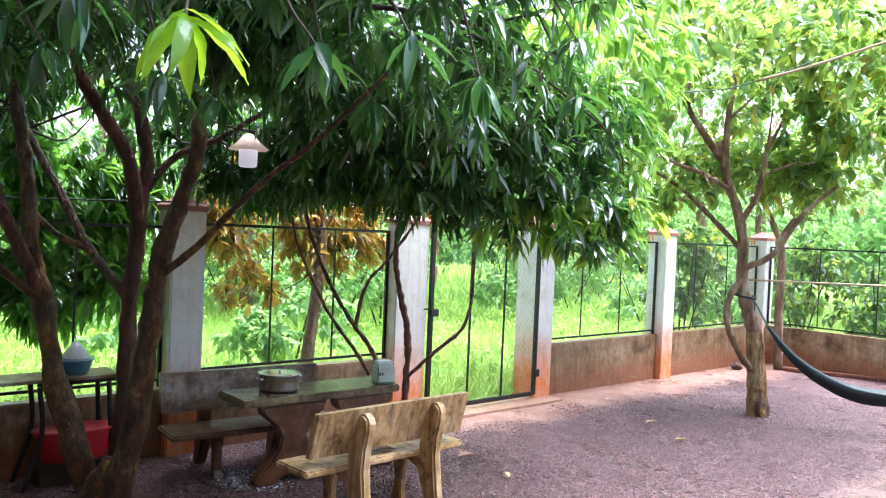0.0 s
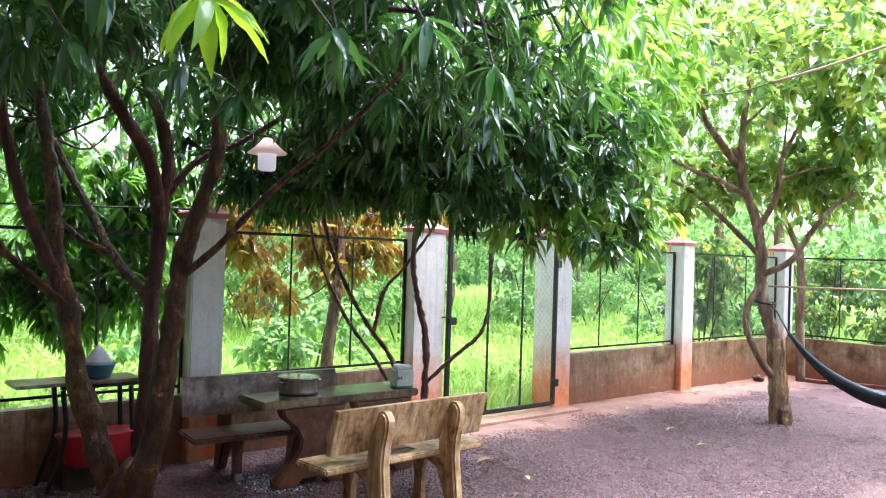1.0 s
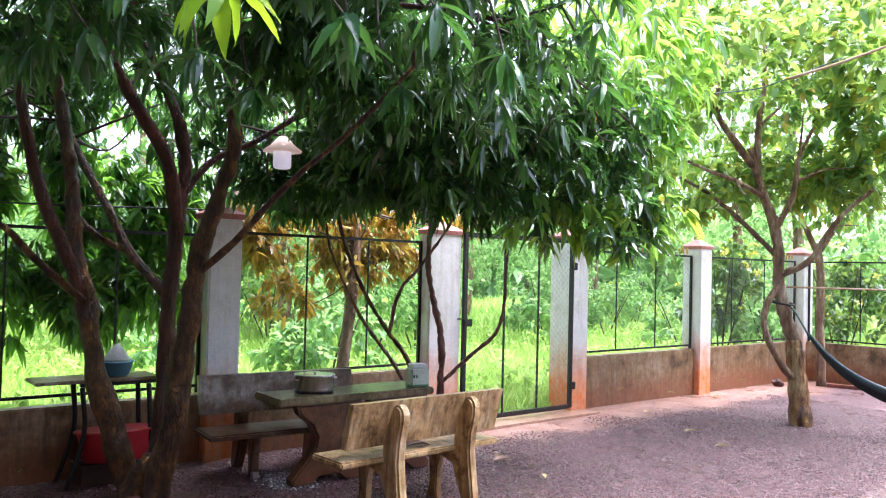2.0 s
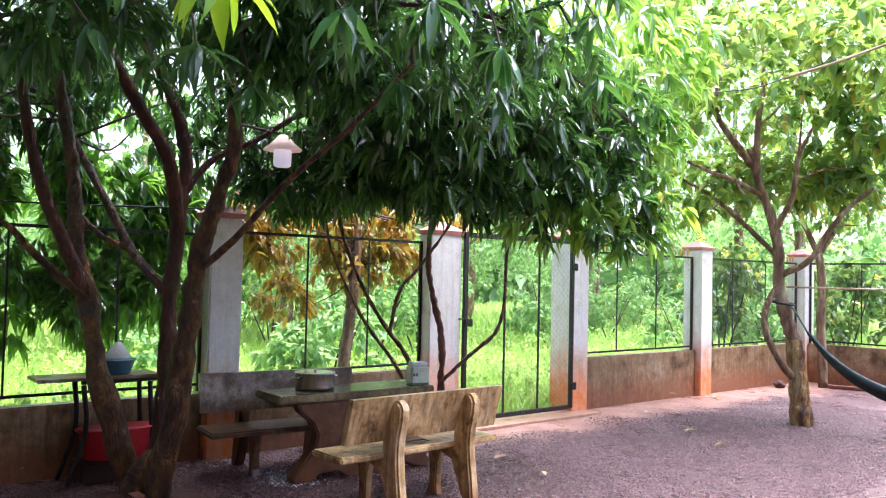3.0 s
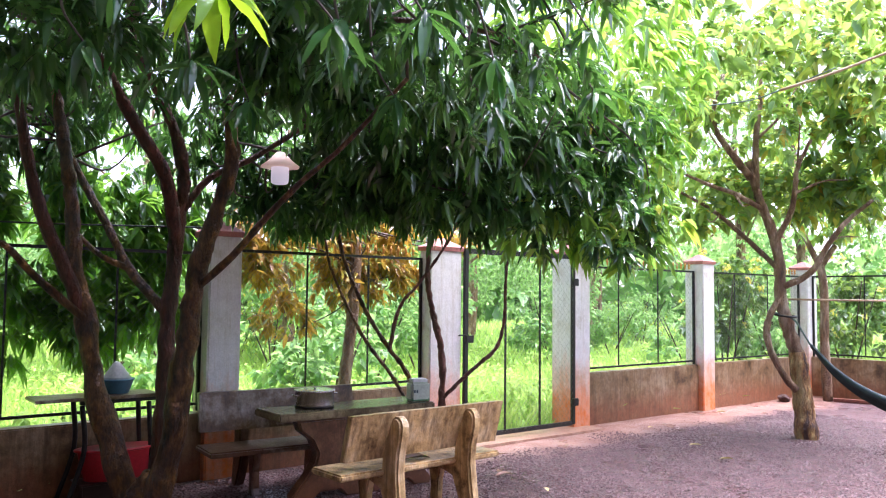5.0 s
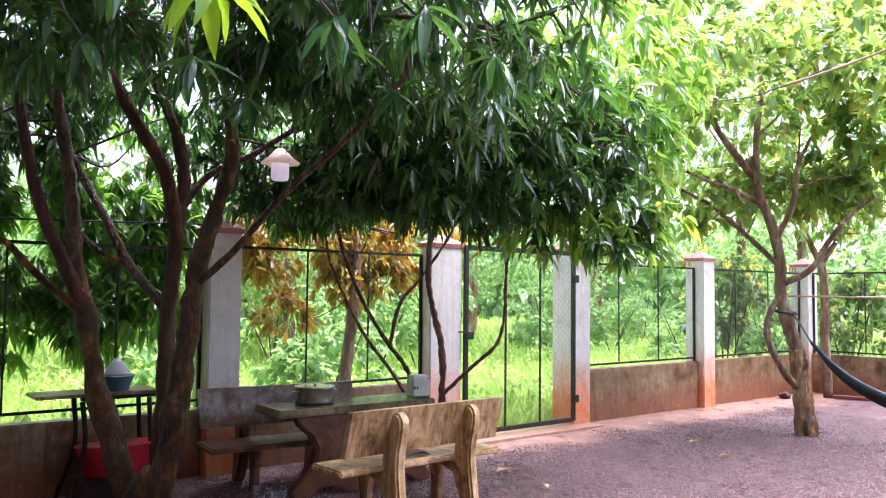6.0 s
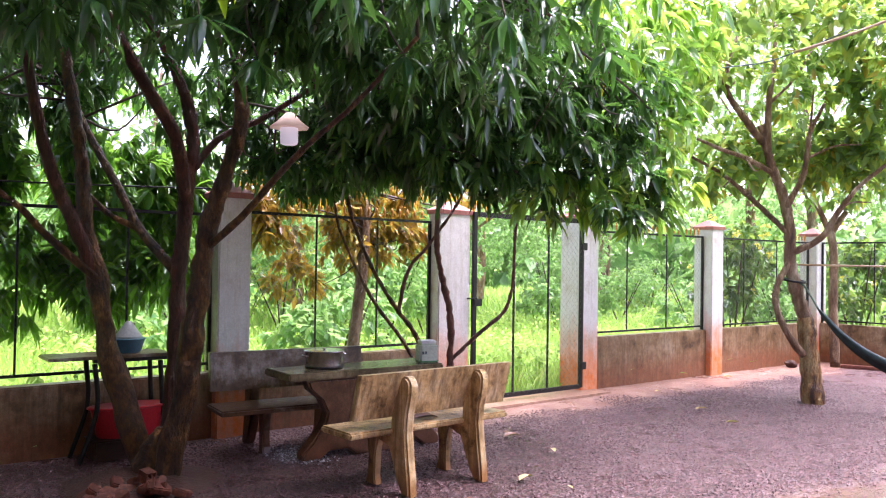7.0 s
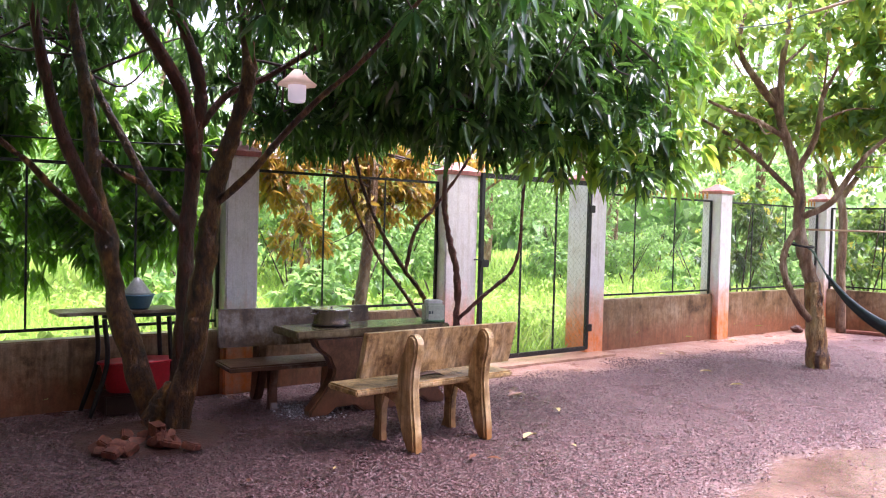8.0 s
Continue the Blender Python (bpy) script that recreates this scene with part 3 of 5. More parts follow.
sill = part("threshold", (block(5.35, 7.6, -0.42, 0.12, -0.05, 0.016, 0.008), weathered("wet_cement", (0.46, 0.27, 0.19), (0.34, 0.15, 0.09), (0.58, 0.40, 0.31), (0.3, 0.12, 0.07), 0.0, 0.3)))
tagged(sill, "low wet cement threshold under the gate", "threshold", kind="structure")


# ---- trees ----
def crown(tree, blobs, count, per, mat, length, width, hang=0.75, shell=0.55, name="crown", simple=False, droop=0.25, spread=0.9, joints=None, shoots=0, gap=-0.12, clump=1.5, clear=()):
    places, outs = in_blobs(blobs, count, shell, gap, clump, clear)
    keep = places[:, 2] > 0.15
    places, outs = places[keep], outs[keep]
    base, way = whorls(places, outs, per, hang, spread)
    n = len(base)
    size = 0.6 + 0.65 * rng.random(n)
    c = part(name, leaf_mesh(name, base, way, length * size, width * (0.8 + 0.4 * rng.random(n)), mat, droop, simple=simple), tree)
    tagged(c, kind="stuff")
    if joints is not None and shoots:
        twigs("shoot", places, joints, TWIG, tree, count=shoots)
    return c


# a gap in the leaves through which the sky shows
SKY_GAP = [((1.60, -1.0, 2.54), (0.25, 0.5, 0.2)), ((1.88, 0.0, 2.70), (0.3, 0.6, 0.24)), ((2.17, 1.0, 2.86), (0.32, 0.6, 0.26)), ((1.78, 1.0, 2.95), (0.2, 0.5, 0.17)), ((2.4, 1.8, 3.0), (0.35, 0.5, 0.28))]


def mango_tree():
    t = thing("mango_tree", "large mango tree with forked reddish trunk and dark drooping leaves", "tree", pose(0, 0, 0))
    limb("trunk", [(1.90, -1.10, -0.06), (1.90, -1.10, 0.08), (1.92, -1.10, 0.22), (1.93, -1.10, 0.35)], 0.20, 0.035, BARK, t, 20, 0.25, n=8, power=1.7)
    limb("trunk", [(1.90, -1.02, -0.05), (1.79, -0.93, 0.30), (1.70, -0.83, 0.64), (1.62, -0.76, 1.05), (1.57, -0.70, 1.45), (1.51, -0.64, 1.73), (1.49, -0.61, 2.10), (1.45, -0.58, 2.47), (1.39, -0.52, 2.9), (1.30, -0.5, 3.6)], 0.092, 0.035, BARK, t, 20, 0.26, n=12)
    limb("trunk", [(1.91, -1.25, -0.05), (1.96, -1.28, 0.33), (2.02, -1.32, 0.68), (2.04, -1.33, 1.0), (2.08, -1.35, 1.31), (2.10, -1.36, 1.55), (2.14, -1.38, 1.83), (2.23, -1.44, 2.15), (2.31, -1.48, 2.58), (2.27, -1.45, 3.1), (2.3, -1.5, 3.8)], 0.092, 0.04, BARK, t, 20, 0.26, n=12)
    limb("trunk", [(1.98, -0.95, -0.05), (2.05, -0.94, 0.46), (2.08, -0.93, 0.88), (2.09, -0.92, 1.3), (2.11, -0.92, 1.68), (2.14, -0.93, 2.05), (2.17, -0.95, 2.40), (2.12, -0.95, 2.68), (2.04, -0.95, 2.88), (1.90, -0.95, 3.15), (1.65, -0.9, 3.5)], 0.075, 0.03, BARK_RED, t, 20, 0.26, n=12)
    low_limbs = [
        ([(1.57, -0.70, 1.40), (1.43, -0.71, 1.73), (1.28, -0.71, 2.08), (1.16, -0.73, 2.49), (1.05, -0.8, 3.0)], 0.055, 0.035, BARK_RED),
        ([(1.55, -0.75, 1.40), (1.23, -0.77, 1.68), (1.05, -0.83, 1.86), (0.87, -0.90, 1.99), (0.5, -1.1, 2.3)], 0.03, 0.017, BARK),
        ([(2.13, -0.95, 1.95), (1.99, -1.08, 2.40), (1.72, -1.20, 2.75), (1.47, -1.33, 3.06), (1.15, -1.55, 3.5)], 0.055, 0.035, BARK_RED),
        ([(2.07, -0.90, 1.45), (1.90, -0.61, 1.76), (1.78, -0.42, 2.10), (1.63, -0.20, 2.49), (1.5, 0.0, 2.9)], 0.04, 0.025, BARK),
        ([(1.9, -0.61, 1.76), (1.70, -0.55, 1.86), (1.55, -0.48, 2.02)], 0.028, 0.015, BARK),
    ]
    high_limbs = [
        ([(2.12, -1.38, 1.62), (2.25, -1.65, 1.83), (2.36, -1.92, 2.08), (2.46, -2.18, 2.29), (2.61, -2.48, 2.52), (2.8, -2.9, 2.9)], 0.028, 0.014, BARK),
        ([(2.17, -0.95, 2.2), (2.35, -1.0, 2.45), (2.6, -1.15, 2.6), (3.0, -1.3, 2.9)], 0.03, 0.02, BARK_RED),
        ([(2.28, -1.46, 3.1), (2.6, -2.0, 3.4), (3.1, -2.6, 3.4), (3.8, -2.9, 3.3), (4.6, -2.6, 3.1)], 0.028, 0.012, BARK_RED),
        ([(1.6, -1.4, 3.2), (1.4, -2.2, 3.3), (1.3, -3.0, 3.2), (1.3, -3.9, 2.95)], 0.05, 0.015, BARK_RED),
        ([(2.28, -1.46, 3.0), (2.9, -1.4, 3.1), (3.6, -1.3, 3.1), (4.3, -1.4, 2.9)], 0.022, 0.012, BARK_RED),
    ]
    joints = []
    for pts, r0, r1, mat in low_limbs + high_limbs:
        limb("limb", pts, r0, r1, mat, t, 9, 0.15)
        joints += [tuple(q) for q in spline(pts, 3)[4:]]
    main = [((2.4, -1.4, 3.95), (2.3, 1.9, 1.25), 3.4), ((1.1, -3.2, 3.65), (1.6, 1.2, 0.72), 1.2), ((2.9, -3.0, 3.45), (1.25, 1.2, 0.85), 1.8),
            ((4.45, -2.2, 2.9), (0.9, 0.85, 0.8), 0.5), ((3.95, -1.4, 2.98), (1.15, 0.9, 0.72), 1.9), ((4.05, -1.25, 2.42), (0.3, 0.25, 0.22), 0.12),
            ((5.05, -2.65, 2.05), (0.3, 0.28, 0.25), 0.05), ((4.6, -2.2, 2.25), (0.3, 0.3, 0.25), 0.13), ((3.35, -1.0, 2.42), (0.25, 0.25, 0.2), 0.09)]
    low = [((5.35, -2.75, 2.0), (0.28, 0.25, 0.22), 0.03), ((4.75, -1.6, 2.4), (0.3, 0.3, 0.25), 0.12), ((4.95, -2.5, 3.0), (0.5, 0.5, 0.6), 0.4),
           ((-0.2, -1.8, 3.7), (1.8, 1.8, 0.85), 1.8), ((1.0, 0.2, 3.6), (1.4, 0.9, 0.7), 0.9), ((3.75, -1.1, 2.44), (0.4, 0.3, 0.2), 0.28), ((3.1, -0.7, 2.42), (0.35, 0.3, 0.2), 0.2), ((1.1, 0.35, 2.95), (1.7, 0.7, 0.6), 1.3)]
    high = [((-0.3, -0.5, 3.0), (0.9, 0.7, 0.55), 0.4), ((3.1, -0.5, 2.75), (1.0, 0.5, 0.5), 0.9), ((4.9, -2.7, 2.3), (0.45, 0.4, 0.38), 0.12),
            ((4.1, -1.9, 2.45), (0.6, 0.5, 0.4), 0.5), ((3.2, -1.9, 2.95), (0.7, 0.6, 0.4), 0.7), ((4.2, -2.25, 2.98), (0.6, 0.5, 0.42), 0.8),
            ((2.2, -2.2, 3.15), (0.5, 0.5, 0.28), 0.45), ((0.85, -2.2, 2.95), (0.6, 0.5, 0.3), 0.4)]
    blobs = main + low + high
    clear = [((2.55, -1.9, 2.42), (0.5, 1.1, 0.42)), ((1.75, -1.3, 2.2), (0.9, 0.8, 0.75)), ((1.0, -4.0, 2.2), (1.5, 1.5, 0.55)), *SKY_GAP]
    # Leaf layer added above the view to shade trunks, wall and ground
    crown(t, [((0.3, -2.8, 5.0), (3.1, 3.6, 0.8), 7.5), ((2.3, -3.3, 5.3), (2.4, 2.6, 0.6), 4.0)], 5200, 9, MANGO, 0.15, 0.046, 0.45, 0.42, "unseen_shade_crown", simple=True, spread=1.2, gap=-0.04, clump=3.0)
    crown(t, blobs, 9000, 9, MANGO, 0.145, 0.042, 0.45, 0.42, joints=joints, shoots=160, spread=1.2, droop=0.35, gap=-0.04, clump=3.0, clear=clear)
    # Right fringe of the crown, brightened by the paler leaf colour
    lit_blobs = [((5.75, -2.4, 3.6), (0.6, 0.6, 0.7), 0.7), ((5.7, -2.4, 2.75), (0.42, 0.4, 0.5), 0.6), ((5.4, -2.6, 2.12), (0.42, 0.35, 0.3), 0.35),
             ((5.0, -2.5, 3.4), (0.6, 0.6, 0.5), 0.5), ((4.7, -2.4, 2.15), (0.42, 0.35, 0.28), 0.28), ((4.2, -3.2, 3.6), (0.8, 0.7, 0.4), 0.4)]
    crown(t, lit_blobs, 480, 8, LIT_LEAF, 0.18, 0.055, 0.45, 0.5, "lit_leaves", droop=0.35, spread=1.2, gap=-0.06, clump=2.6)
    return t


MANGO_TREE = mango_tree()


def stem_tree():
    t = thing("young_tree", "slender young tree with thin crossing reddish stems before the gate pillar", "tree", pose(0, 0, 0))
    stems = [
        ([(4.65, -0.73, -0.03), (4.48, -0.58, 0.64), (4.22, -0.36, 1.12), (4.09, -0.27, 1.39), (3.88, -0.2, 1.87), (3.81, -0.2, 2.3)], 0.021, 0.012, BARK),
        ([(4.59, -0.82, -0.03), (4.49, -0.71, 0.74), (4.29, -0.55, 1.13), (4.12, -0.40, 1.50), (3.95, -0.28, 2.03), (3.87, -0.3, 2.6)], 0.025, 0.015, BARK),
        ([(4.32, -0.57, 1.05), (4.40, -0.61, 1.46), (4.55, -0.72, 1.70), (4.76, -0.87, 2.08), (4.9, -0.98, 2.45)], 0.019, 0.011, STEM_RED),
        ([(4.62, -0.96, -0.03), (4.65, -0.96, 0.68), (4.65, -0.95, 1.05), (4.59, -0.89, 1.41), (4.55, -0.85, 1.78), (4.60, -0.85, 2.4)], 0.036, 0.022, STEM_RED),
        ([(4.65, -0.97, 0.64), (4.86, -1.12, 0.89), (5.05, -1.26, 1.11), (5.11, -1.30, 1.38), (5.13, -1.30, 1.75), (5.2, -1.3, 2.4)], 0.020, 0.012, STEM_RED),
    ]
    joints = []
    for pts, r0, r1, mat in stems:
        limb("stem", pts, r0, r1, mat, t, 9, 0.4, n=12)
        joints.append(pts[-1])
    crown(t, [((4.35, -0.75, 2.85), (1.0, 0.5, 0.55), 1.4), ((5.2, -1.2, 2.72), (0.7, 0.5, 0.42), 0.8), ((3.55, -0.35, 2.5), (0.85, 0.35, 0.38), 1.1)], 660, 9, MANGO, 0.17, 0.048, 0.3, joints=joints, shoots=40, spread=1.3, clump=2.2)


stem_tree()


def guava_tree():
    t = thing("guava_tree", "small spreading tree with pale cracked trunk and bright broad leaves", "tree", pose(0, 0, 0))
    limb("trunk", [(9.02, -2.17, -0.05), (9.01, -2.15, 0.40), (8.98, -2.10, 0.98)], 0.13, 0.092, BARK_OLD, t, 28, 0.16, n=16)
    limb("trunk", [(8.985, -2.105, 0.92), (8.91, -2.04, 1.24), (8.85, -1.98, 1.63), (8.85, -1.97, 2.02), (8.80, -1.91, 2.40), (8.72, -1.84, 2.66), (8.66, -1.79, 2.92), (8.61, -1.74, 3.2)], 0.09, 0.042, BARK_PALE, t, 16, 0.2, power=0.6)
    left_limbs = [
        ([(8.66, -1.80, 2.85), (8.66, -1.81, 3.5), (8.71, -1.84, 3.89), (8.73, -1.84, 4.41)], 0.045, 0.022),
        ([(8.62, -1.76, 3.0), (8.28, -1.66, 3.34), (8.19, -1.58, 3.53), (8.18, -1.56, 3.78), (8.28, -1.63, 4.2)], 0.045, 0.022),
        ([(8.70, -1.84, 2.64), (8.30, -1.74, 2.79), (7.98, -1.65, 2.86), (7.64, -1.55, 2.96)], 0.034, 0.015),
        ([(8.84, -1.98, 1.92), (8.68, -1.75, 2.21), (8.56, -1.52, 2.47), (8.44, -1.30, 2.68), (8.26, -1.02, 2.88)], 0.034, 0.018),
    ]
    right_limbs = [
        ([(8.80, -1.95, 2.25), (8.87, -2.11, 2.59), (8.85, -2.18, 2.90), (8.80, -2.23, 3.08), (8.87, -2.36, 3.4)], 0.04, 0.02),
        ([(8.85, -2.0, 1.72), (9.0, -2.26, 1.89), (9.07, -2.44, 2.21), (9.14, -2.61, 2.46), (9.28, -2.84, 2.7)], 0.042, 0.022),
        ([(8.84, -2.0, 1.66), (8.67, -1.93, 1.36), (8.63, -1.94, 1.11), (8.70, -2.04, 0.79), (8.88, -2.13, 0.55)], 0.035, 0.04),
    ]
    twiggy = [
        ([(8.22, -1.60, 3.45), (7.95, -1.62, 3.72), (7.78, -1.60, 4.05)], 0.018, 0.008),
        ([(8.30, -1.74, 2.79), (8.12, -1.95, 2.62), (7.98, -2.10, 2.60)], 0.014, 0.006),
        ([(8.66, -1.81, 3.45), (8.95, -1.95, 3.75), (9.15, -2.05, 4.10)], 0.020, 0.008),
        ([(8.86, -2.16, 2.80), (9.15, -2.35, 2.95), (9.45, -2.50, 2.98)], 0.016, 0.007),
        ([(8.80, -2.23, 3.08), (8.60, -2.35, 3.25), (8.45, -2.45, 3.50)], 0.016, 0.007),
        ([(9.05, -2.40, 2.15), (9.30, -2.45, 2.30), (9.60, -2.55, 2.32)], 0.014, 0.006),
        ([(8.50, -1.42, 2.58), (8.30, -1.45, 2.48), (8.12, -1.50, 2.50)], 0.012, 0.005),
        ([(8.19, -1.58, 3.60), (8.05, -1.75, 3.62), (7.85, -1.85, 3.55)], 0.014, 0.006),
    ]
    joints = []
    for pts, r0, r1 in left_limbs + right_limbs + twiggy:
        limb("limb", pts, r0, r1, BARK_PALE, t, 10, 0.2)
        joints += [tuple(q) for q in spline(pts, 3)[6:]]
    blobs = [((8.9, -1.2, 3.9), (2.2, 2.0, 1.3), 2.6), ((7.6, -1.9, 3.3), (0.9, 0.8, 0.7), 0.7), ((9.2, -2.9, 3.4), (1.0, 0.9, 0.8), 1.2),
             ((7.1, -2.0, 4.4), (1.2, 1.0, 0.7), 0.7), ((9.9, -0.8, 4.6), (1.9, 1.6, 1.0), 1.3), ((9.9, -2.6, 4.0), (0.9, 0.8, 0.7), 1.0), ((8.4, -1.1, 2.8), (1.1, 0.7, 0.5), 0.6),
             ((8.3, -3.2, 4.1), (1.2, 0.8, 0.5), 0.8), ((9.6, -1.6, 2.9), (0.9, 0.8, 0.5), 0.8), ((10.0, -2.25, 2.9), (0.8, 0.7, 0.55), 0.9), ((10.0, -2.1, 4.9), (1.1, 0.9, 0.6), 0.9)]
    clear = [((8.3, -2.9, 2.2), (1.1, 1.0, 0.9)), ((8.1, -2.5, 2.9), (1.4, 1.0, 1.05))]
    crown(t, blobs, 2900, 7, BROAD, 0.165, 0.084, 0.15, 0.35, spread=1.4, gap=-0.07, clump=2.2, clear=clear)


guava_tree()


def sapling():
    t = thing("slim_tree", "slim straight tree trunk with forked top before the side wall", "tree", pose(0, 0, 0))
    limb("trunk", [(12.71, -0.65, -0.03), (12.71, -0.61, 0.97), (12.73, -0.61, 1.69), (12.70, -0.57, 2.13)], 0.075, 0.06, BARK_PALE, t)
    limb("limb", [(12.70, -0.57, 2.1), (12.54, -0.42, 2.57), (12.43, -0.34, 2.9)], 0.05, 0.03, BARK_PALE, t)
    limb("limb", [(12.70, -0.57, 2.1), (13.0, -0.78, 2.59), (13.42, -1.09, 3.0)], 0.05, 0.03, BARK_PALE, t)
    crown(t, [((12.9, -0.7, 3.3), (1.3, 1.0, 0.7), 1.0)], 260, 7, BROAD, 0.17, 0.08, 0.4, 0.3, spread=1.2)


sapling()


def yellowed_tree():
    t = thing("yellowed_tree", "small tree outside the fence with yellow-brown withered leaves", "tree", pose(0, 0, 0))
    limb("trunk", [(4.51, 0.55, -0.03), (4.53, 0.55, 0.6), (4.58, 0.52, 1.19), (4.62, 0.50, 1.92), (4.62, 0.51, 2.47), (4.57, 0.57, 3.0)], 0.075, 0.05, BARK_PALE, t)
    joints = [(4.6, 0.5, 1.9), (4.62, 0.5, 2.3)]
    blobs = [((4.2, 0.65, 2.3), (1.1, 0.35, 0.42), 1.8), ((4.75, 0.68, 1.9), (0.75, 0.3, 0.45), 2.6), ((5.35, 0.68, 2.1), (0.55, 0.3, 0.42), 0.9),
             ((3.55, 0.65, 2.0), (0.6, 0.3, 0.35), 0.9), ((3.85, 0.65, 1.38), (0.42, 0.22, 0.32), 0.6), ((6.2, 0.7, 2.25), (0.3, 0.25, 0.25), 0.25)]
    crown(t, blobs, 1900, 5, AUTUMN, 0.125, 0.052, 0.6, 0.05, joints=joints, shoots=30, gap=0.0, clump=3.6, spread=1.3)


yellowed_tree()


def shade_tree():
    t = thing("mango_tree", "leafy mango tree outside the fence with low dark foliage", "tree", pose(0, 0, 0))
    limb("trunk", [(0.6, 1.5, -0.03), (0.65, 1.45, 0.8), (0.6, 1.5, 1.6), (0.7, 1.5, 2.4)], 0.09, 0.05, BARK, t)
    blobs = [((0.9, 0.9, 1.9), (1.6, 0.6, 0.75), 2.0), ((0.7, 0.55, 1.35), (0.8, 0.35, 0.5), 1.1), ((2.1, 0.85, 2.1), (0.7, 0.45, 0.75), 1.5), ((1.4, 0.8, 2.5), (0.8, 0.4, 0.5), 1.1),
             ((1.9, 0.6, 1.35), (0.5, 0.3, 0.4), 0.7), ((1.5, 0.9, 3.1), (1.2, 0.5, 0.5), 1.4), ((2.75, 0.75, 2.25), (0.4, 0.3, 0.6), 0.9), ((2.5, 0.7, 1.45), (0.4, 0.28, 0.35), 0.6), ((1.45, 0.7, 1.25), (0.6, 0.3, 0.45), 0.9), ((1.35, 0.75, 2.05), (0.55, 0.3, 0.45), 1.0), ((1.05, 0.8, 2.2), (0.5, 0.3, 0.5), 1.2)]
    crown(t, blobs, 2250, 9, SHADE_LEAF, 0.19, 0.058, 0.6, 0.25, gap=-0.04, clump=2.4, clear=SKY_GAP)


shade_tree()


def far_tree(x, y, h, r, mat, label, count=1700, low=0.12, leaf=0.16):
    t = thing("tree", label, "tree", pose(0, 0, 0), "trees beyond the fence")
    limb("trunk", [(x, y, -0.05), (x + 0.1, y, h * 0.3), (x - 0.1, y + 0.1, h * 0.6), (x, y, h * 0.85)], 0.05 * r + 0.05, 0.03, BARK_PALE, t, 8)
    for k in range(4):
        a = k * 1.7 + x
        limb("limb", [(x, y, h * (0.3 + 0.08 * k)), (x + 0.35 * r * math.cos(a), y + 0.35 * r * math.sin(a), h * (0.42 + 0.08 * k)), (x + 0.8 * r * math.cos(a), y + 0.8 * r * math.sin(a), h * (0.5 + 0.1 * k))], 0.05, 0.015, BARK_PALE, t, 6)
    mid, half = h * (1 + low) / 2, h * (1 - low) / 2
    blobs = [((x, y, mid), (r * 0.8, r * 0.8, half), 1.6)]
    for k in range(6):
        a = k * 1.05 + y
        blobs.append(((x + 0.62 * r * math.cos(a), y + 0.62 * r * math.sin(a), mid + half * (-0.6 + 0.25 * k)), (r * 0.45, r * 0.45, half * 0.42), 0.6))
    crown(t, blobs, count, 8, mat, leaf, leaf * 0.5, 0.4, 0.45, simple=True, spread=1.3, gap=-0.02, clump=0.9)


TREES = [(-5, 7, 3.8, 2.4), (-2, 9, 4.0, 2.6), (1.5, 10, 4.2, 2.6), (4.6, 8.0, 3.8, 2.2), (8.0, 8.5, 6.0, 2.4), (11.5, 7.5, 6.0, 2.4), (15.0, 7.0, 7.5, 2.8),
         (6.3, 12.0, 7.0, 2.8), (9.8, 12.5, 7.5, 3.0), (13.2, 11.5, 7.0, 3.0), (17.0, 13.0, 8.0, 3.2), (22.0, 13.5, 8.0, 3.2), (3.0, 13.0, 4.6, 2.8),
         (19.0, 9.5, 9.5, 3.4), (23.0, 7.0, 10.0, 3.4), (20.0, 3.5, 8.5, 3.0), (24.5, 1.0, 10.0, 3.4), (20.0, -2.5, 8.5, 3.0), (18.0, -6.5, 6.0, 2.6), (27.0, 11.0, 8.0, 3.2)]
for x, y, h, r in TREES:
    near_row = y < 11
    far_tree(x, y, h, r, BUSH, "leafy bright green tree standing in the meadow", 2100 if near_row else 1000, 0.12, 0.125 if near_row else 0.17)


def bush(x, y, h, r, mat, label, count=150, leaf=0.16, blossom=0):
    b = thing("bush", label, "bush", pose(0, 0, 0), "bushes beyond the fence")
    for k in range(4):
        a = k * 1.6 + x * 3
        limb("stem", [(x, y, -0.03), (x + 0.3 * r * math.cos(a), y + 0.3 * r * math.sin(a), h * 0.4), (x + 0.6 * r * math.cos(a), y + 0.6 * r * math.sin(a), h * 0.8)], 0.02, 0.008, TWIG, b, 6)
    crown(b, [((x, y, h * 0.55), (r, r * 0.8, h * 0.42), 1.0), ((x + 0.5 * r, y, h * 0.75), (r * 0.5, r * 0.5, h * 0.25), 0.4), ((x - 0.5 * r, y, h * 0.45), (r * 0.5, r * 0.5, h * 0.3), 0.4)],
          count, 8, mat, leaf, leaf * 0.5, 0.3, 0.35, simple=True, spread=1.3, gap=-0.08, clump=1.8)
    if blossom:
        crown(b, [((x, y, h * 0.72), (r, r * 0.8, h * 0.3), 1.0)], blossom, 10, BLOSSOM, 0.07, 0.04, 0.1, 0.9, "blossom", simple=True, spread=1.5, gap=0.1, clump=2.4)


bush(5.2, 2.0, 1.5, 0.9, BUSH, "green leafy bush close behind the fence", 170)
bush(3.9, 3.4, 1.3, 0.9, BUSH, "green leafy bush in the long grass", 140)
bush(7.6, 4.6, 2.4, 1.3, BUSH, "tall green bush seen through the gate", 520, 0.14)
bush(9.2, 5.4, 2.2, 1.1, BUSH, "tall green bush in the meadow", 400, 0.14)
bush(12.3, 0.9, 2.5, 0.85, DARKBUSH, "dark green bush with yellow blossom behind the low wall", 330, blossom=40)
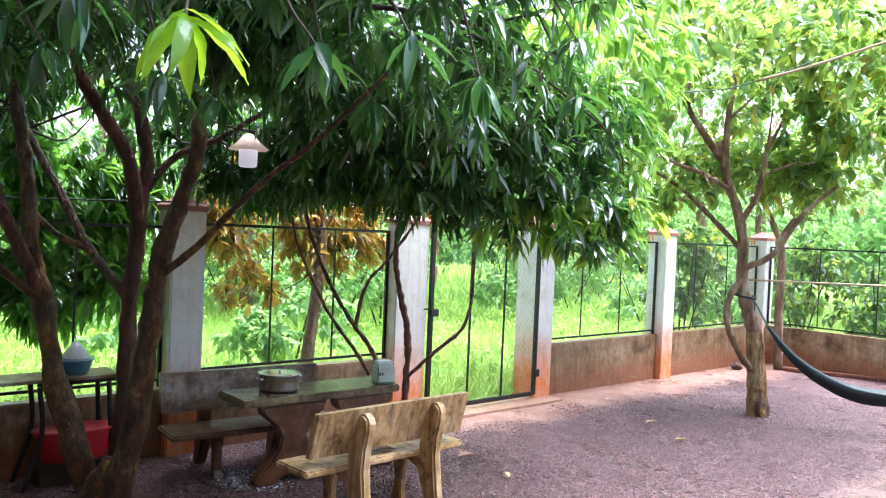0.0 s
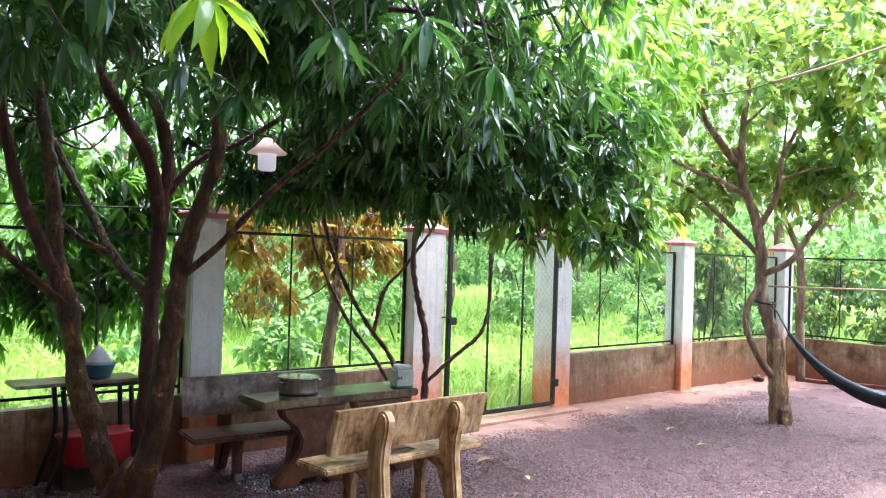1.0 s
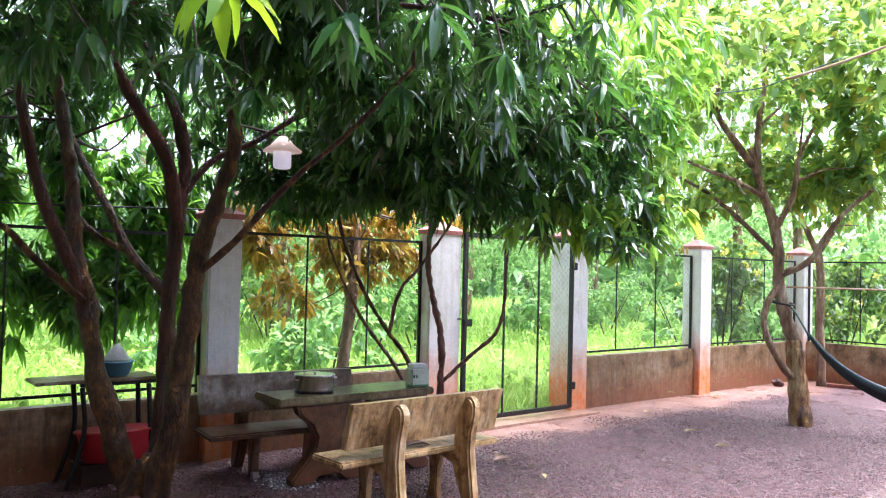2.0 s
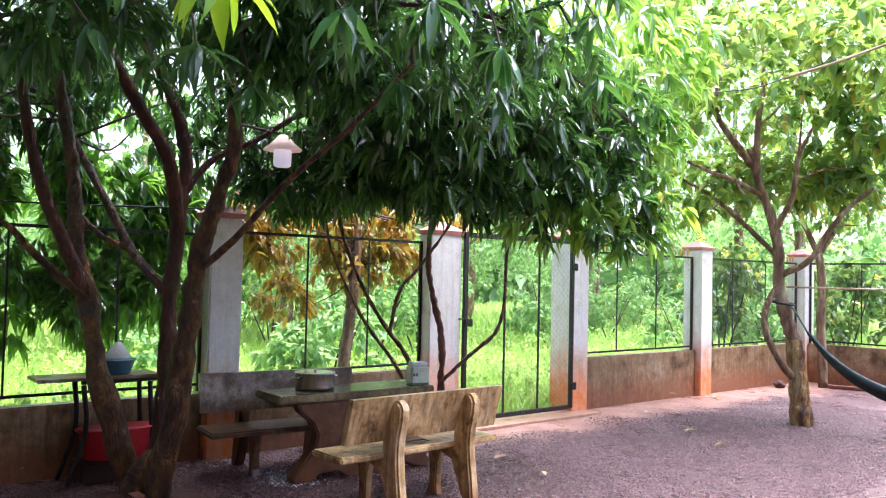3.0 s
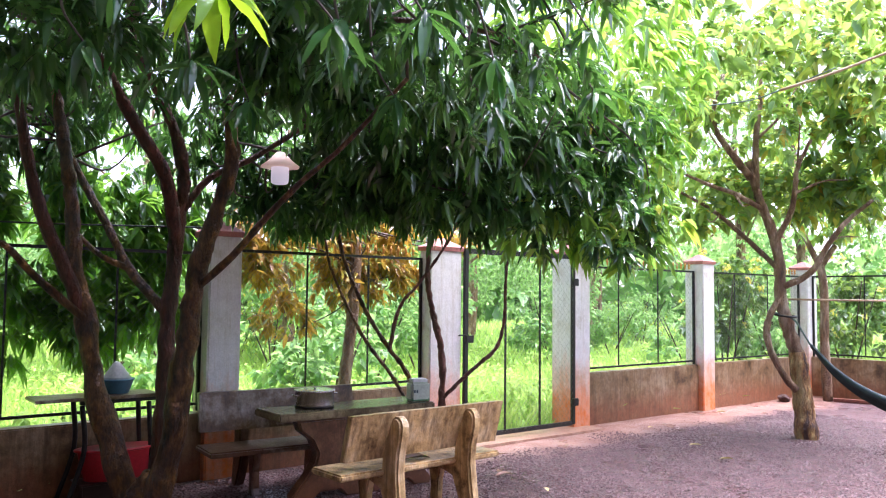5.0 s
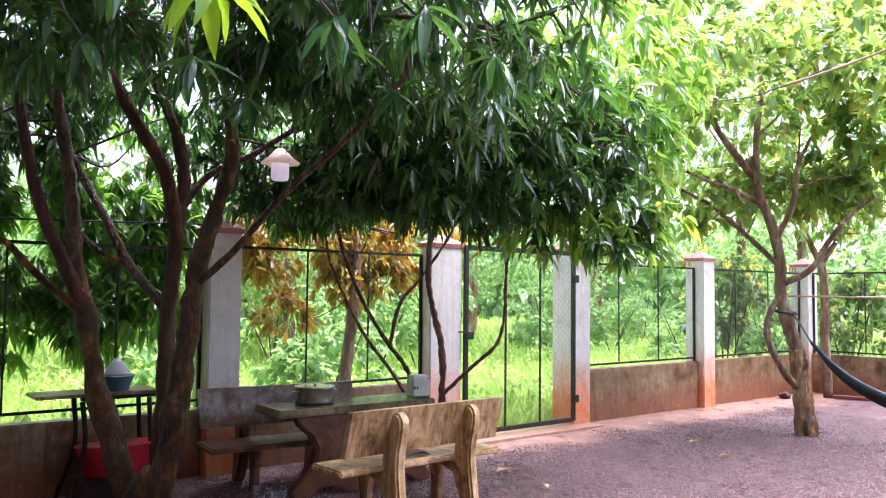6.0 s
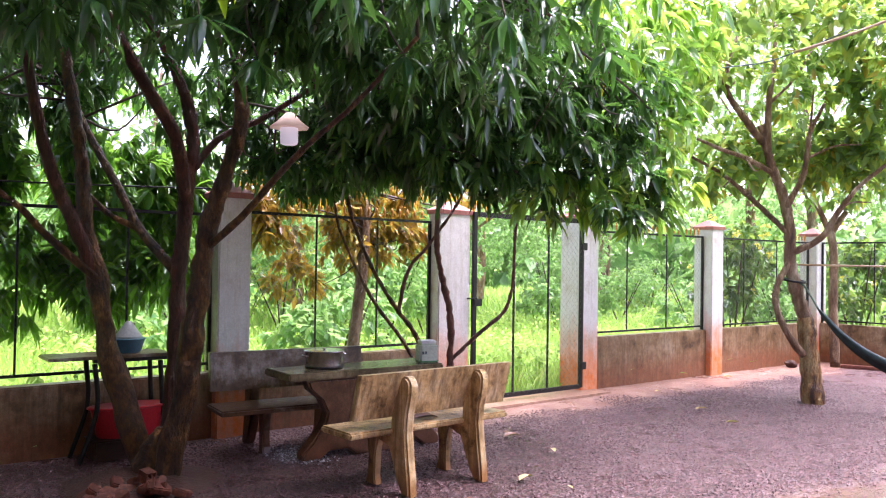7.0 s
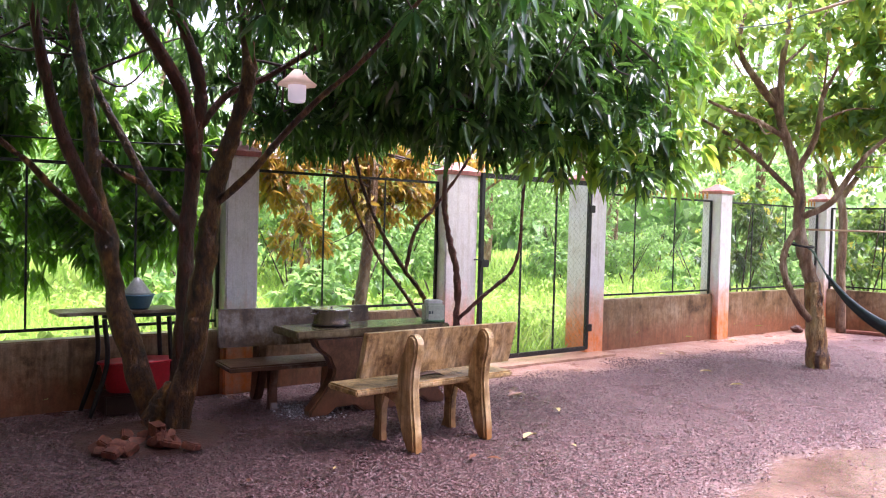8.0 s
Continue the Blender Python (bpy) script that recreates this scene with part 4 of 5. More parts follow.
bush(14.4, -0.2, 2.4, 0.9, DARKBUSH, "dark green bush with yellow blossom behind the side wall", 260, blossom=50)
bush(14.7, -1.4, 2.2, 1.0, DARKBUSH, "dark green bush behind the side wall", 220)
bush(12.6, 5.2, 2.0, 1.1, BUSH, "green bush in the meadow", 360, 0.14)
bush(18.0, 3.0, 2.3, 1.3, BUSH, "green bush in the meadow", 400, 0.14)


HERBS = random.Random(11)
for k in range(26):
    hx, hy = HERBS.uniform(-4, 22), HERBS.uniform(6.2, 10.5)
    bush(hx, hy, HERBS.uniform(0.9, 2.0), HERBS.uniform(0.9, 1.6), BUSH if k % 4 else BROAD, "leafy green undergrowth at the edge of the meadow", 260, 0.13)
for k in range(8):
    bush(HERBS.uniform(15, 19), HERBS.uniform(-7, 4), HERBS.uniform(1.2, 2.4), HERBS.uniform(0.9, 1.5), BUSH, "leafy green undergrowth at the edge of the meadow", 240, 0.15)


def weeds():
    n = 5200
    x, y = -4 + 20 * rng.random(n), 0.35 + 6.5 * rng.random(n) ** 1.5
    ok = np.array([noise.noise(Vector((a * 0.9, b * 0.9, 5))) > 0.02 for a, b in zip(x, y)])
    x, y = x[ok], y[ok]
    z = 0.12 + 0.4 * rng.random(len(x))
    base, way = whorls(np.stack((x, y, z), 1), unit(rng.normal(0, 1, (len(x), 3))), 5, 0.1, 1.2)
    ob = part("weeds", leaf_mesh("weeds", base, way, 0.07 + 0.07 * rng.random(len(base)), 0.045, GRASS, simple=True))
    tagged(ob, "broad-leaved green weeds growing among the meadow grass", "weeds", kind="stuff")


weeds()


def woods():
    n = 24000
    a = rng.random(n) * 2 * math.pi
    rad = 38 + 10 * rng.random(n)
    z = 7.0 * rng.random(n) ** 1.1 * (0.75 + 0.3 * np.sin(a * 23) * np.cos(a * 9))
    base = np.stack((6 + rad * np.cos(a), rad * np.sin(a), np.maximum(z, 0.2)), 1)
    way = unit(rng.normal(0, 1, (n, 3)) + np.array((0, 0, -0.3)))
    ob = part("woods", leaf_mesh("woods", base, way, 1.5, 0.9, BUSH, simple=True))
    tagged(ob, "distant belt of green woodland around the meadow", "woods", kind="stuff")


woods()


def meadow_grass():
    n = 46000
    x = -5 + 28 * rng.random(n)
    y = 0.2 + 9.5 * rng.random(n) ** 1.6
    far = rng.random(n) < 0.14
    x[far], y[far] = 13.5 + 5 * rng.random(far.sum()), -6 + 6.5 * rng.random(far.sum())
    base = np.stack((x, y, np.full(n, -0.02)), 1)
    way = unit(rng.normal(0, 0.28, (n, 3)) + np.array((0, 0, 1.0)))
    ob = part("grass", leaf_mesh("grass", base, way, 0.28 + 0.34 * rng.random(n), 0.022, GRASS, 0.3, flat=2.0, simple=True))
    tagged(ob, "long bright green meadow grass outside the fence", "grass", kind="stuff")
    n = 16000
    base = np.stack((-12 + 45 * rng.random(n), 8.5 + 16 * rng.random(n), np.full(n, -0.02)), 1)
    side = rng.random(n) < 0.25
    base[side, 0], base[side, 1] = 18 + 10 * rng.random(side.sum()), -9 + 18 * rng.random(side.sum())
    way = unit(rng.normal(0, 0.3, (n, 3)) + np.array((0, 0, 1.0)))
    far = part("tall_grass", leaf_mesh("tall_grass", base, way, 0.45 + 0.5 * rng.random(n), 0.07, GRASS, 0.3, flat=2.0, simple=True))
    tagged(far, "tall rough green grass at the far side of the meadow", "grass", kind="stuff")


meadow_grass()


# ---- table, benches and the things on them ----
def garden_table():
    t = thing("garden_table", "wet concrete garden table with mossy grey top", "table", pose(3.53, -1.21, 0, 0, 0, -2))
    part("tabletop", (block(-0.72, 0.72, -0.14, 0.32, 0.62, 0.68, 0.012), TABLE), t)
    # two waisted pedestal slabs, broad side to the yard
    leg = [(-0.16, 0), (-0.31, 0.0), (-0.32, 0.05), (-0.22, 0.16), (-0.13, 0.28), (-0.11, 0.36), (-0.16, 0.46), (-0.26, 0.54), (-0.29, 0.618),
           (0.29, 0.618), (0.26, 0.54), (0.16, 0.46), (0.11, 0.36), (0.13, 0.28), (0.22, 0.16), (0.32, 0.05), (0.31, 0.0), (0.16, 0), (0.08, 0.06), (-0.08, 0.06)]
    for x in (-0.27, 0.38):
        part("leg", (profile(leg, -0.06, 0.06, 0.015), TABLE_LEG), t, "", pose(x, -0.06, 0, 0, 0, 90))


def garden_bench(name, m, mat, label, seat_z=0.43, lean=0.085, deep=0.33):
    b = thing(name, label, "bench", m)
    part("seat", (block(-0.72, 0.70, -0.03, deep, seat_z - 0.045, seat_z, 0.012), mat), b)
    foot = lean - 0.035
    bm = profile([(foot, 0.50), (-0.035, 0.805), (-0.088, 0.805), (foot - 0.053, 0.50)], -0.68, 0.68, 0.006)
    part("backrest", (bm, mat), b)
    under = seat_z - 0.046
    for x in (-0.34, 0.30):
        rear = [(-0.13, 0.0), (-0.215, 0.0), (-0.205, 0.12), (-0.18, 0.28), (-0.165, 0.42), (-0.175, 0.54), (-0.205, 0.66), (-0.21, 0.725), (-0.195, 0.762), (-0.165, 0.785), (-0.13, 0.785), (-0.10, 0.765),
                (-0.085, 0.735), (foot - 0.050, 0.50), (foot - 0.045, under + 0.001), (0.14, under), (0.16, 0.33), (0.02, 0.29), (-0.03, 0.18), (-0.08, 0.07)]
        part("rear_leg", (profile(rear, x - 0.04, x + 0.04, 0.016), mat), b)
        front = [(0.18, 0.0), (0.30, 0.0), (0.27, 0.07), (0.265, 0.20), (0.30, under), (0.14, under), (0.185, 0.22), (0.19, 0.07)]
        part("front_leg", (profile(front, x - 0.032, x + 0.032, 0.01), mat), b)
    return b


garden_table()
garden_bench("garden_bench", pose(3.42, -2.31, 0, 0, 0, 2), BENCH, "weathered cream concrete bench with curved legs, back to the yard")
garden_bench("garden_bench", pose(3.17, -0.64, -0.02, 0, 0, 174), BENCH_GREY, "grey wet concrete bench standing against the low wall", 0.40, 0.06, 0.38)


def cooking_pot():
    p = thing("cooking_pot", "lidded stainless steel cooking pot with dark base on the table", "pot", pose(3.235, -1.09, 0.681))
    part("body", (lathe([(0.135, 0.0), (0.150, 0.012), (0.155, 0.03), (0.155, 0.128), (0.164, 0.132), (0.164, 0.136)], 36), STEEL), p)
    part("base", (lathe([(0.13, -0.0005), (0.153, 0.003), (0.157, 0.014), (0.1555, 0.018)], 36), STEEL_DARK), p, "dark base")
    lid = part("lid", (lathe([(0.166, 0.137), (0.168, 0.140), (0.14, 0.142), (0.05, 0.144), (0.0, 0.144)], 36), STEEL), p)
    part("knob", (lathe([(0.008, 0.142), (0.008, 0.150), (0.016, 0.153), (0.012, 0.159)], 14), STEEL), lid)
    for s in (-1, 1):
        part("handle", mesh_of("handle", *tube([(s * 0.15, -0.035, 0.105), (s * 0.185, -0.03, 0.105), (s * 0.185, 0.03, 0.105), (s * 0.15, 0.035, 0.105)], 0.006, 0.006, 8, 0), STEEL, True), p)


def plastic_jar():
    j = thing("plastic_jar", "pale green square plastic jar with white lid and dark print", "jar", pose(4.16, -1.24, 0.681, 0, 0, -18))
    part("body", (block(-0.085, 0.085, -0.075, 0.075, 0.0, 0.165, 0.018), JAR_GREEN), j)
    part("band", (block(-0.0865, 0.0865, -0.0765, 0.0765, 0.004, 0.03, 0.01), JAR_BAND), j, "green band round the base")
    part("lid", (block(-0.07, 0.07, -0.062, 0.062, 0.165, 0.19, 0.008), FROSTED), j)
    for k, w in enumerate((0.018, 0.014)):
        part("printed_bar", (block(-0.066 + 0.026 * k, -0.066 + 0.026 * k + w, -0.0785, -0.0755, 0.075, 0.10), LABEL_DARK), j)


cooking_pot()
plastic_jar()


def hanging_lamp():
    l = thing("hanging_lamp", "small hanging garden lamp with cream shade and frosted glass", "lamp", pose(2.73, -1.39, 2.40))
    part("shade", (lathe([(0.146, 0.124), (0.152, 0.128), (0.098, 0.168), (0.068, 0.198), (0.056, 0.212), (0.03, 0.238), (0.012, 0.243)], 8), SHADE_THIN), l)
    part("glass", (lathe([(0.05, 0.0), (0.062, 0.008), (0.066, 0.03), (0.066, 0.14)], 24), LAMP_GLASS), l)
    part("cord", mesh_of("cord", *tube([(0, 0, 0.235), (0.005, 0, 0.5), (0.0, 0.02, 0.95)], 0.005, 0.005, 6, 0), BLACK_IRON, True), l)
    # small point light added inside the cream cone to brighten it
    shade_fill = new("shade_fill", bpy.data.lights.new("shade_fill", "POINT"))
    shade_fill.data.energy, shade_fill.data.shadow_soft_size, shade_fill.data.color = 0.06, 0.015, (1.0, 0.9, 0.86)
    shade_fill.matrix_basis, shade_fill.parent = pose(0, 0, 0.175), l


hanging_lamp()


def steel_stand():
    s = thing("washing_stand", "black iron stand with wet metal sheet top beside the fence", "stand", pose(1.78, -0.30, 0))
    part("top_sheet", (block(-0.46, 0.44, -0.17, 0.17, 0.775, 0.80, 0.006), BENCH_GREY), s, "wet grey sheet top")
    part("front_rail", (block(-0.15, 0.42, -0.15, -0.12, 0.745, 0.774, 0.004), BLACK_IRON), s)
    for x, dx in ((-0.13, -0.10), (0.36, 0.05)):
        part("leg", mesh_of("leg", *tube([(x, -0.13, 0.74), (x + 0.02, -0.14, 0.4), (x + dx, -0.15, 0.0)], 0.02, 0.018, 8, 0), BLACK_IRON, True), s)
        part("leg", mesh_of("leg", *tube([(x, 0.13, 0.77), (x + 0.02, 0.13, 0.4), (x + dx, 0.13, 0.0)], 0.02, 0.018, 8, 0), BLACK_IRON, True), s)


steel_stand()


def red_tub():
    t = thing("plastic_tub", "wide red plastic tub resting on a dark box", "tub", pose(1.94, -0.35, 0.161))
    part("body", (lathe([(0.23, 0.0), (0.245, 0.01), (0.295, 0.22), (0.295, 0.235), (0.285, 0.235), (0.235, 0.02), (0.0, 0.018)], 36, 0.5), RED_PLASTIC), t)
    part("rim", (lathe([(0.296, 0.222), (0.318, 0.226), (0.318, 0.238), (0.287, 0.24)], 36, 0.52), RED_PLASTIC), t)


red_tub()
box = thing("low_box", "dark low wooden box under the red tub", "box", pose(1.90, -0.35, 0))
part("body", (block(-0.24, 0.24, -0.1, 0.14, 0, 0.15, 0.008), DARK_WOOD), box)
part("top", (block(-0.26, 0.26, -0.12, 0.16, 0.1505, 0.16, 0.003), DARK_WOOD), box)


def basin():
    b = thing("washing_basin", "blue plastic basin with a grey lid on the stand", "basin", pose(1.93, -0.30, 0.801))
    part("bowl", (lathe([(0.085, 0.0), (0.095, 0.01), (0.125, 0.10), (0.135, 0.105), (0.132, 0.112)], 24), BLUE_PLASTIC), b)
    part("lid", (lathe([(0.11, 0.113), (0.10, 0.13), (0.05, 0.20), (0.02, 0.24), (0.0, 0.245)], 20), GREY_PLASTIC), b, "grey cone lid")


basin()


def soil_mound():
    verts, faces = [], []
    rings, seg = 9, 36
    for i in range(rings):
        f = i / (rings - 1)
        for k in range(seg):
            a = 2 * math.pi * k / seg
            r = 0.52 * f * (1 + 0.18 * noise.noise(Vector((math.cos(a) * 2, math.sin(a) * 2, 3))))
            z = 0.085 * (1 - f * f) + 0.03 * noise.noise(Vector((r * math.cos(a) * 9, r * math.sin(a) * 9, 0))) * (1 - f) - 0.015
            verts.append((1.78 + r * math.cos(a) * 1.1, -1.17 + r * math.sin(a), z))
    for i in range(rings - 1):
        for k in range(seg):
            faces.append((i * seg + k, (i + 1) * seg + k, (i + 1) * seg + (k + 1) % seg, i * seg + (k + 1) % seg))
    tagged(new("soil_mound", mesh_of("soil_mound", verts, faces, SOIL, True)), "mound of dark red soil round the foot of the mango tree", "soil", kind="structure")


soil_mound()


def loose_brick(x, y, z, rx, ry, rz, s=1.0, label="broken red brick lying at the foot of the tree"):
    bm = block(-0.09 * s, 0.09 * s, -0.045, 0.045, -0.024, 0.024, 0.008)
    for v in bm.verts:
        v.co += Vector((noise.noise(v.co * 9 + Vector((x * 5, y, 0))), noise.noise(v.co * 8 + Vector((0, x, y))), 0)) * 0.03
    return tagged(part("brick", (bm, BRICK), None, "", pose(x, y, z, rx, ry, rz)), label, "brick", "bricks round the tree")


HEAP = random.Random(5)
for k in range(17):
    far = k / 17
    bx, by = 1.30 + 0.58 * HEAP.random(), -1.62 + 0.34 * HEAP.random()
    loose_brick(bx, by, 0.024 + 0.055 * max(0.0, 1 - abs(bx - 1.62) / 0.3) * HEAP.random() * (1 + far), HEAP.uniform(-35, 35), HEAP.uniform(-30, 30), HEAP.uniform(0, 180), HEAP.uniform(0.35, 0.85))


def hollow_brick(x, y, z, turn):
    """A hollow clay block on end, with its holes to the front."""
    h = thing("hollow_brick", "hollow red clay brick standing on the rubble heap", "brick", pose(x, y, z, 12, 0, turn) @ Matrix.Scale(0.72, 4), "bricks round the tree")
    bm = bmesh.new()
    for zz in (-0.055, -0.004, 0.047):
        block(-0.05, 0.05, -0.06, 0.06, zz, zz + 0.010, 0, bm)
    part("web", (bm, BRICK), h)
    for xx in (-0.052, -0.005, 0.042):
        part("side", (block(xx, xx + 0.010, -0.06, 0.06, -0.0545, 0.0565), BRICK), h)


hollow_brick(1.72, -1.45, 0.11, 18)
loose_brick(1.86, -1.70, 0.04, 10, 15, 35, 0.5, "pale yellow broken stone lying at the foot of the tree")


# ---- single leaves of the lowest mango sprigs ----
def big_leaf(name, length, width, bend, wave, mat=MANGO_NEAR):
    verts, faces, n = [], [], 9
    for i in range(n):
        u = i / (n - 1)
        w = width * (math.sin(math.pi * min(u * 1.02, 1.0)) ** 0.8) * (1.0 - 0.25 * u) + 0.0015
        z = -bend * length * u * u
        ripple = wave * math.sin(u * 17)
        verts += [(length * u, -w / 2, z + 0.2 * w + ripple), (length * u, 0, z), (length * u, w / 2, z + 0.2 * w - ripple)]
    for i in range(n - 1):
        for k in range(2):
            a = i * 3 + k
            faces.append((a, a + 1, a + 4, a + 3))
    return mesh_of(name, verts, faces, mat, True)


BIG = [big_leaf("leaf", 0.23, 0.056, 0.35, 0.003), big_leaf("leaf", 0.20, 0.05, 0.55, 0.004), big_leaf("leaf", 0.26, 0.06, 0.2, 0.003)]
BIG_LIT = [big_leaf("leaf", 0.24, 0.064, 0.35, 0.004, LIT_NEAR), big_leaf("leaf", 0.21, 0.06, 0.5, 0.005, LIT_NEAR), big_leaf("leaf", 0.25, 0.066, 0.25, 0.004, LIT_NEAR)]


def sprig(x, y, z, n, seed, size=1.0, shapes=BIG, dips=(10, 68)):
    """A tuft of long leaves round a shoot tip of the mango tree."""
    r = random.Random(seed)
    limb("shoot", [(x, y, z), (x + r.uniform(-0.1, 0.1), y + 0.15, z + 0.25), (x + r.uniform(-0.2, 0.2), y + 0.4, z + 0.7)], 0.005, 0.009, TWIG, MANGO_TREE, 6, 0)
    for k in range(n):
        turn = 360 * k / n + r.uniform(-18, 18)
        dip = r.uniform(*dips)
        m = pose(x, y, z + r.uniform(-0.01, 0.04), r.uniform(-25, 25), dip, turn) @ Matrix.Diagonal((size * r.uniform(0.8, 1.1),) * 3 + (1,))
        part("leaf", shapes[k % 3], MANGO_TREE, "", m)


for i, row in enumerate(((1.03, -4.15, 2.645, 10), (1.66, -3.95, 2.70, 11), (0.80, -3.80, 2.76, 10), (0.55, -3.70, 2.85, 9), (2.05, -4.05, 2.80, 10), (2.0, -3.5, 2.74, 10),
                         (2.55, -3.95, 2.72, 11), (3.30, -3.90, 3.05, 10), (2.95, -3.5, 2.62, 10), (3.75, -3.55, 2.85, 10), (1.30, -3.3, 2.60, 9), (0.3, -3.2, 2.7, 9), (1.92, -2.58, 2.66, 13), (2.5, -3.2, 2.66, 11), (0.95, -2.9, 2.72, 10))):
    if i == 0:
        sprig(*row, seed=i, size=1.12, shapes=BIG_LIT, dips=(12, 48))
    else:
        sprig(*row, seed=i)


# ---- hammock, pole and rope ----
def hammock():
    h = thing("hammock", "dark teal nylon hammock slung from the guava tree", "hammock", pose(0, 0, 0))
    line = spline([(8.74, -2.38, 1.08), (8.78, -2.62, 0.80), (8.86, -2.88, 0.59), (9.03, -3.17, 0.44), (9.25, -3.50, 0.40), (9.55, -3.95, 0.50), (9.85, -4.4, 0.85), (10.0, -4.65, 1.2)], 8)
    verts, faces, seg = [], [], 16
    n = len(line)
    for i, c in enumerate(line):
        f = i / (n - 1)
        wide = 0.03 + 0.095 * math.sin(math.pi * f) ** 0.7
        d = line[min(i + 1, n - 1)] - line[max(i - 1, 0)]
        s = np.cross(d, (0, 0, 1.0))
        s /= np.linalg.norm(s)
        for k in range(seg):
            u = -1 + 2 * k / (seg - 1)
            fold = 0.022 * math.sin(k * 2.6 + 3 * f) * (0.4 + math.sin(math.pi * f))
            verts.append(c + s * wide * 0.55 * u + np.array((0, 0, wide * 0.9 * (u * u - 0.4) + fold)))
    for i in range(n - 1):
        for k in range(seg - 1):
            faces.append((i * seg + k, i * seg + k + 1, (i + 1) * seg + k + 1, (i + 1) * seg + k))
    cloth = part("cloth", mesh_of("cloth", verts, faces, HAMMOCK, True), h)
    sol = cloth.modifiers.new("thick", "SOLIDIFY")
    sol.thickness = 0.006
    part("rope", mesh_of("rope", *tube([(8.80, -1.93, 1.43), (8.86, -2.12, 1.36), (8.80, -2.26, 1.22), (8.74, -2.38, 1.08)], 0.011, 0.011, 7, 0), ROPE, True), h)
    part("rope", mesh_of("rope", *tube([(10.0, -4.65, 1.2), (10.08, -4.8, 1.5)], 0.011, 0.011, 7, 0, 6), ROPE, True), h)
    ring = [(8.88 + 0.125 * math.cos(a), -2.01 + 0.125 * math.sin(a), 1.40 + 0.02 * math.sin(a)) for a in np.linspace(0, 2 * math.pi, 14)]
    part("tie", mesh_of("tie", *tube(ring, 0.013, 0.013, 7, 0, 3), BLACK_IRON, True), h, "black cord tied round the trunk")


hammock()


def pole(points, r, label, name="bamboo_pole"):
    ob = part(name, mesh_of(name, *tube(points, r, r * 0.85, 10, 0.06), BAMBOO, True))
    tagged(ob, label, "pole")


pole([(8.98, -1.98, 1.585), (9.7, -2.57, 1.58), (10.65, -3.3, 1.58)], 0.012, "thin bamboo pole tied across from the guava tree")
pole([(6.89, -3.06, 3.49), (7.13, -3.46, 3.62), (7.5, -4.0, 3.85)], 0.014, "pale bamboo stick hung high among the leaves")


def cable():
    ob = part("cable", mesh_of("cable", *tube([(2.9, -1.2, 3.6), (5.2, -1.9, 3.25), (6.64, -2.67, 3.40), (6.89, -3.06, 3.49), (7.13, -3.46, 3.66)], 0.006, 0.006, 6, 0), ROPE, True))
    tagged(ob, "thin grey cable strung between the trees", "cable")


cable()
wire = part("cable", mesh_of("cable", *tube([(-0.8, -0.05, 2.12), (1.0, -0.06, 2.10), (2.8, -0.16, 2.15)], 0.007, 0.007, 6, 0), BLACK_IRON, True))
tagged(wire, "black cable strung along the fence between two pillars", "cable")


plank = part("plank", (block(-0.75, 0.75, -0.05, 0.05, 0.0, 0.05, 0.006), BRICK), None, "", pose(12.95, -1.45, 0.0, 0, 0, -68))
tagged(plank, "reddish brown plank lying by the side wall", "plank")
bm = bmesh.new()
bmesh.ops.create_icosphere(bm, subdivisions=3, radius=0.09)
for v in bm.verts:
    v.co *= 1 + 0.3 * noise.noise(v.co * 14)
    v.co.z *= 0.7
tagged(part("stone", (bm, SOIL), None, "", pose(12.05, -0.28, 0.045)), "dark rounded stone at the foot of the wall", "stone")


def dead_leaf(x, y, turn, size, mat, label):
    me = leaf_mesh("fallen_leaf", np.array([[0.0, 0, 0.0]]), np.array([[1.0, 0, 0.12]]), size, size * 0.36, mat, 0.1, 0.25, 0.1)
    tagged(part("fallen_leaf", me, None, "", pose(x, y, 0.026, 0, 0, turn)), label, "leaf", "leaves on the gravel")


for row in ((3.88, -2.70, 15, 0.19), (4.72, -2.24, 60, 0.13), (7.40, -1.72, -20, 0.16), (7.02, -2.32, -35, 0.15), (4.05, -3.05, 80, 0.07), (2.4, -2.6, 30, 0.06), (8.0, -0.75, 10, 0.12), (9.9, -0.45, -30, 0.15)):
    dead_leaf(*row, FALLEN, "pale yellow fallen leaf lying on wet gravel")
for row in ((4.75, -1.58, -10, 0.20), (4.85, -1.52, 40, 0.15), (3.24, -2.88, 20, 0.13), (3.35, -2.92, -50, 0.10), (1.88, -2.55, 70, 0.07)):
    dead_leaf(*row, FALLEN_BROWN, "brown curled fallen leaf lying on wet gravel")
seat_leaf = leaf_mesh("fallen_leaf", np.array([[0.0, 0, 0.0]]), np.array([[1.0, 0, 0.1]]), 0.24, 0.09, FALLEN_BROWN, 0.1, 0.25, 0.1)
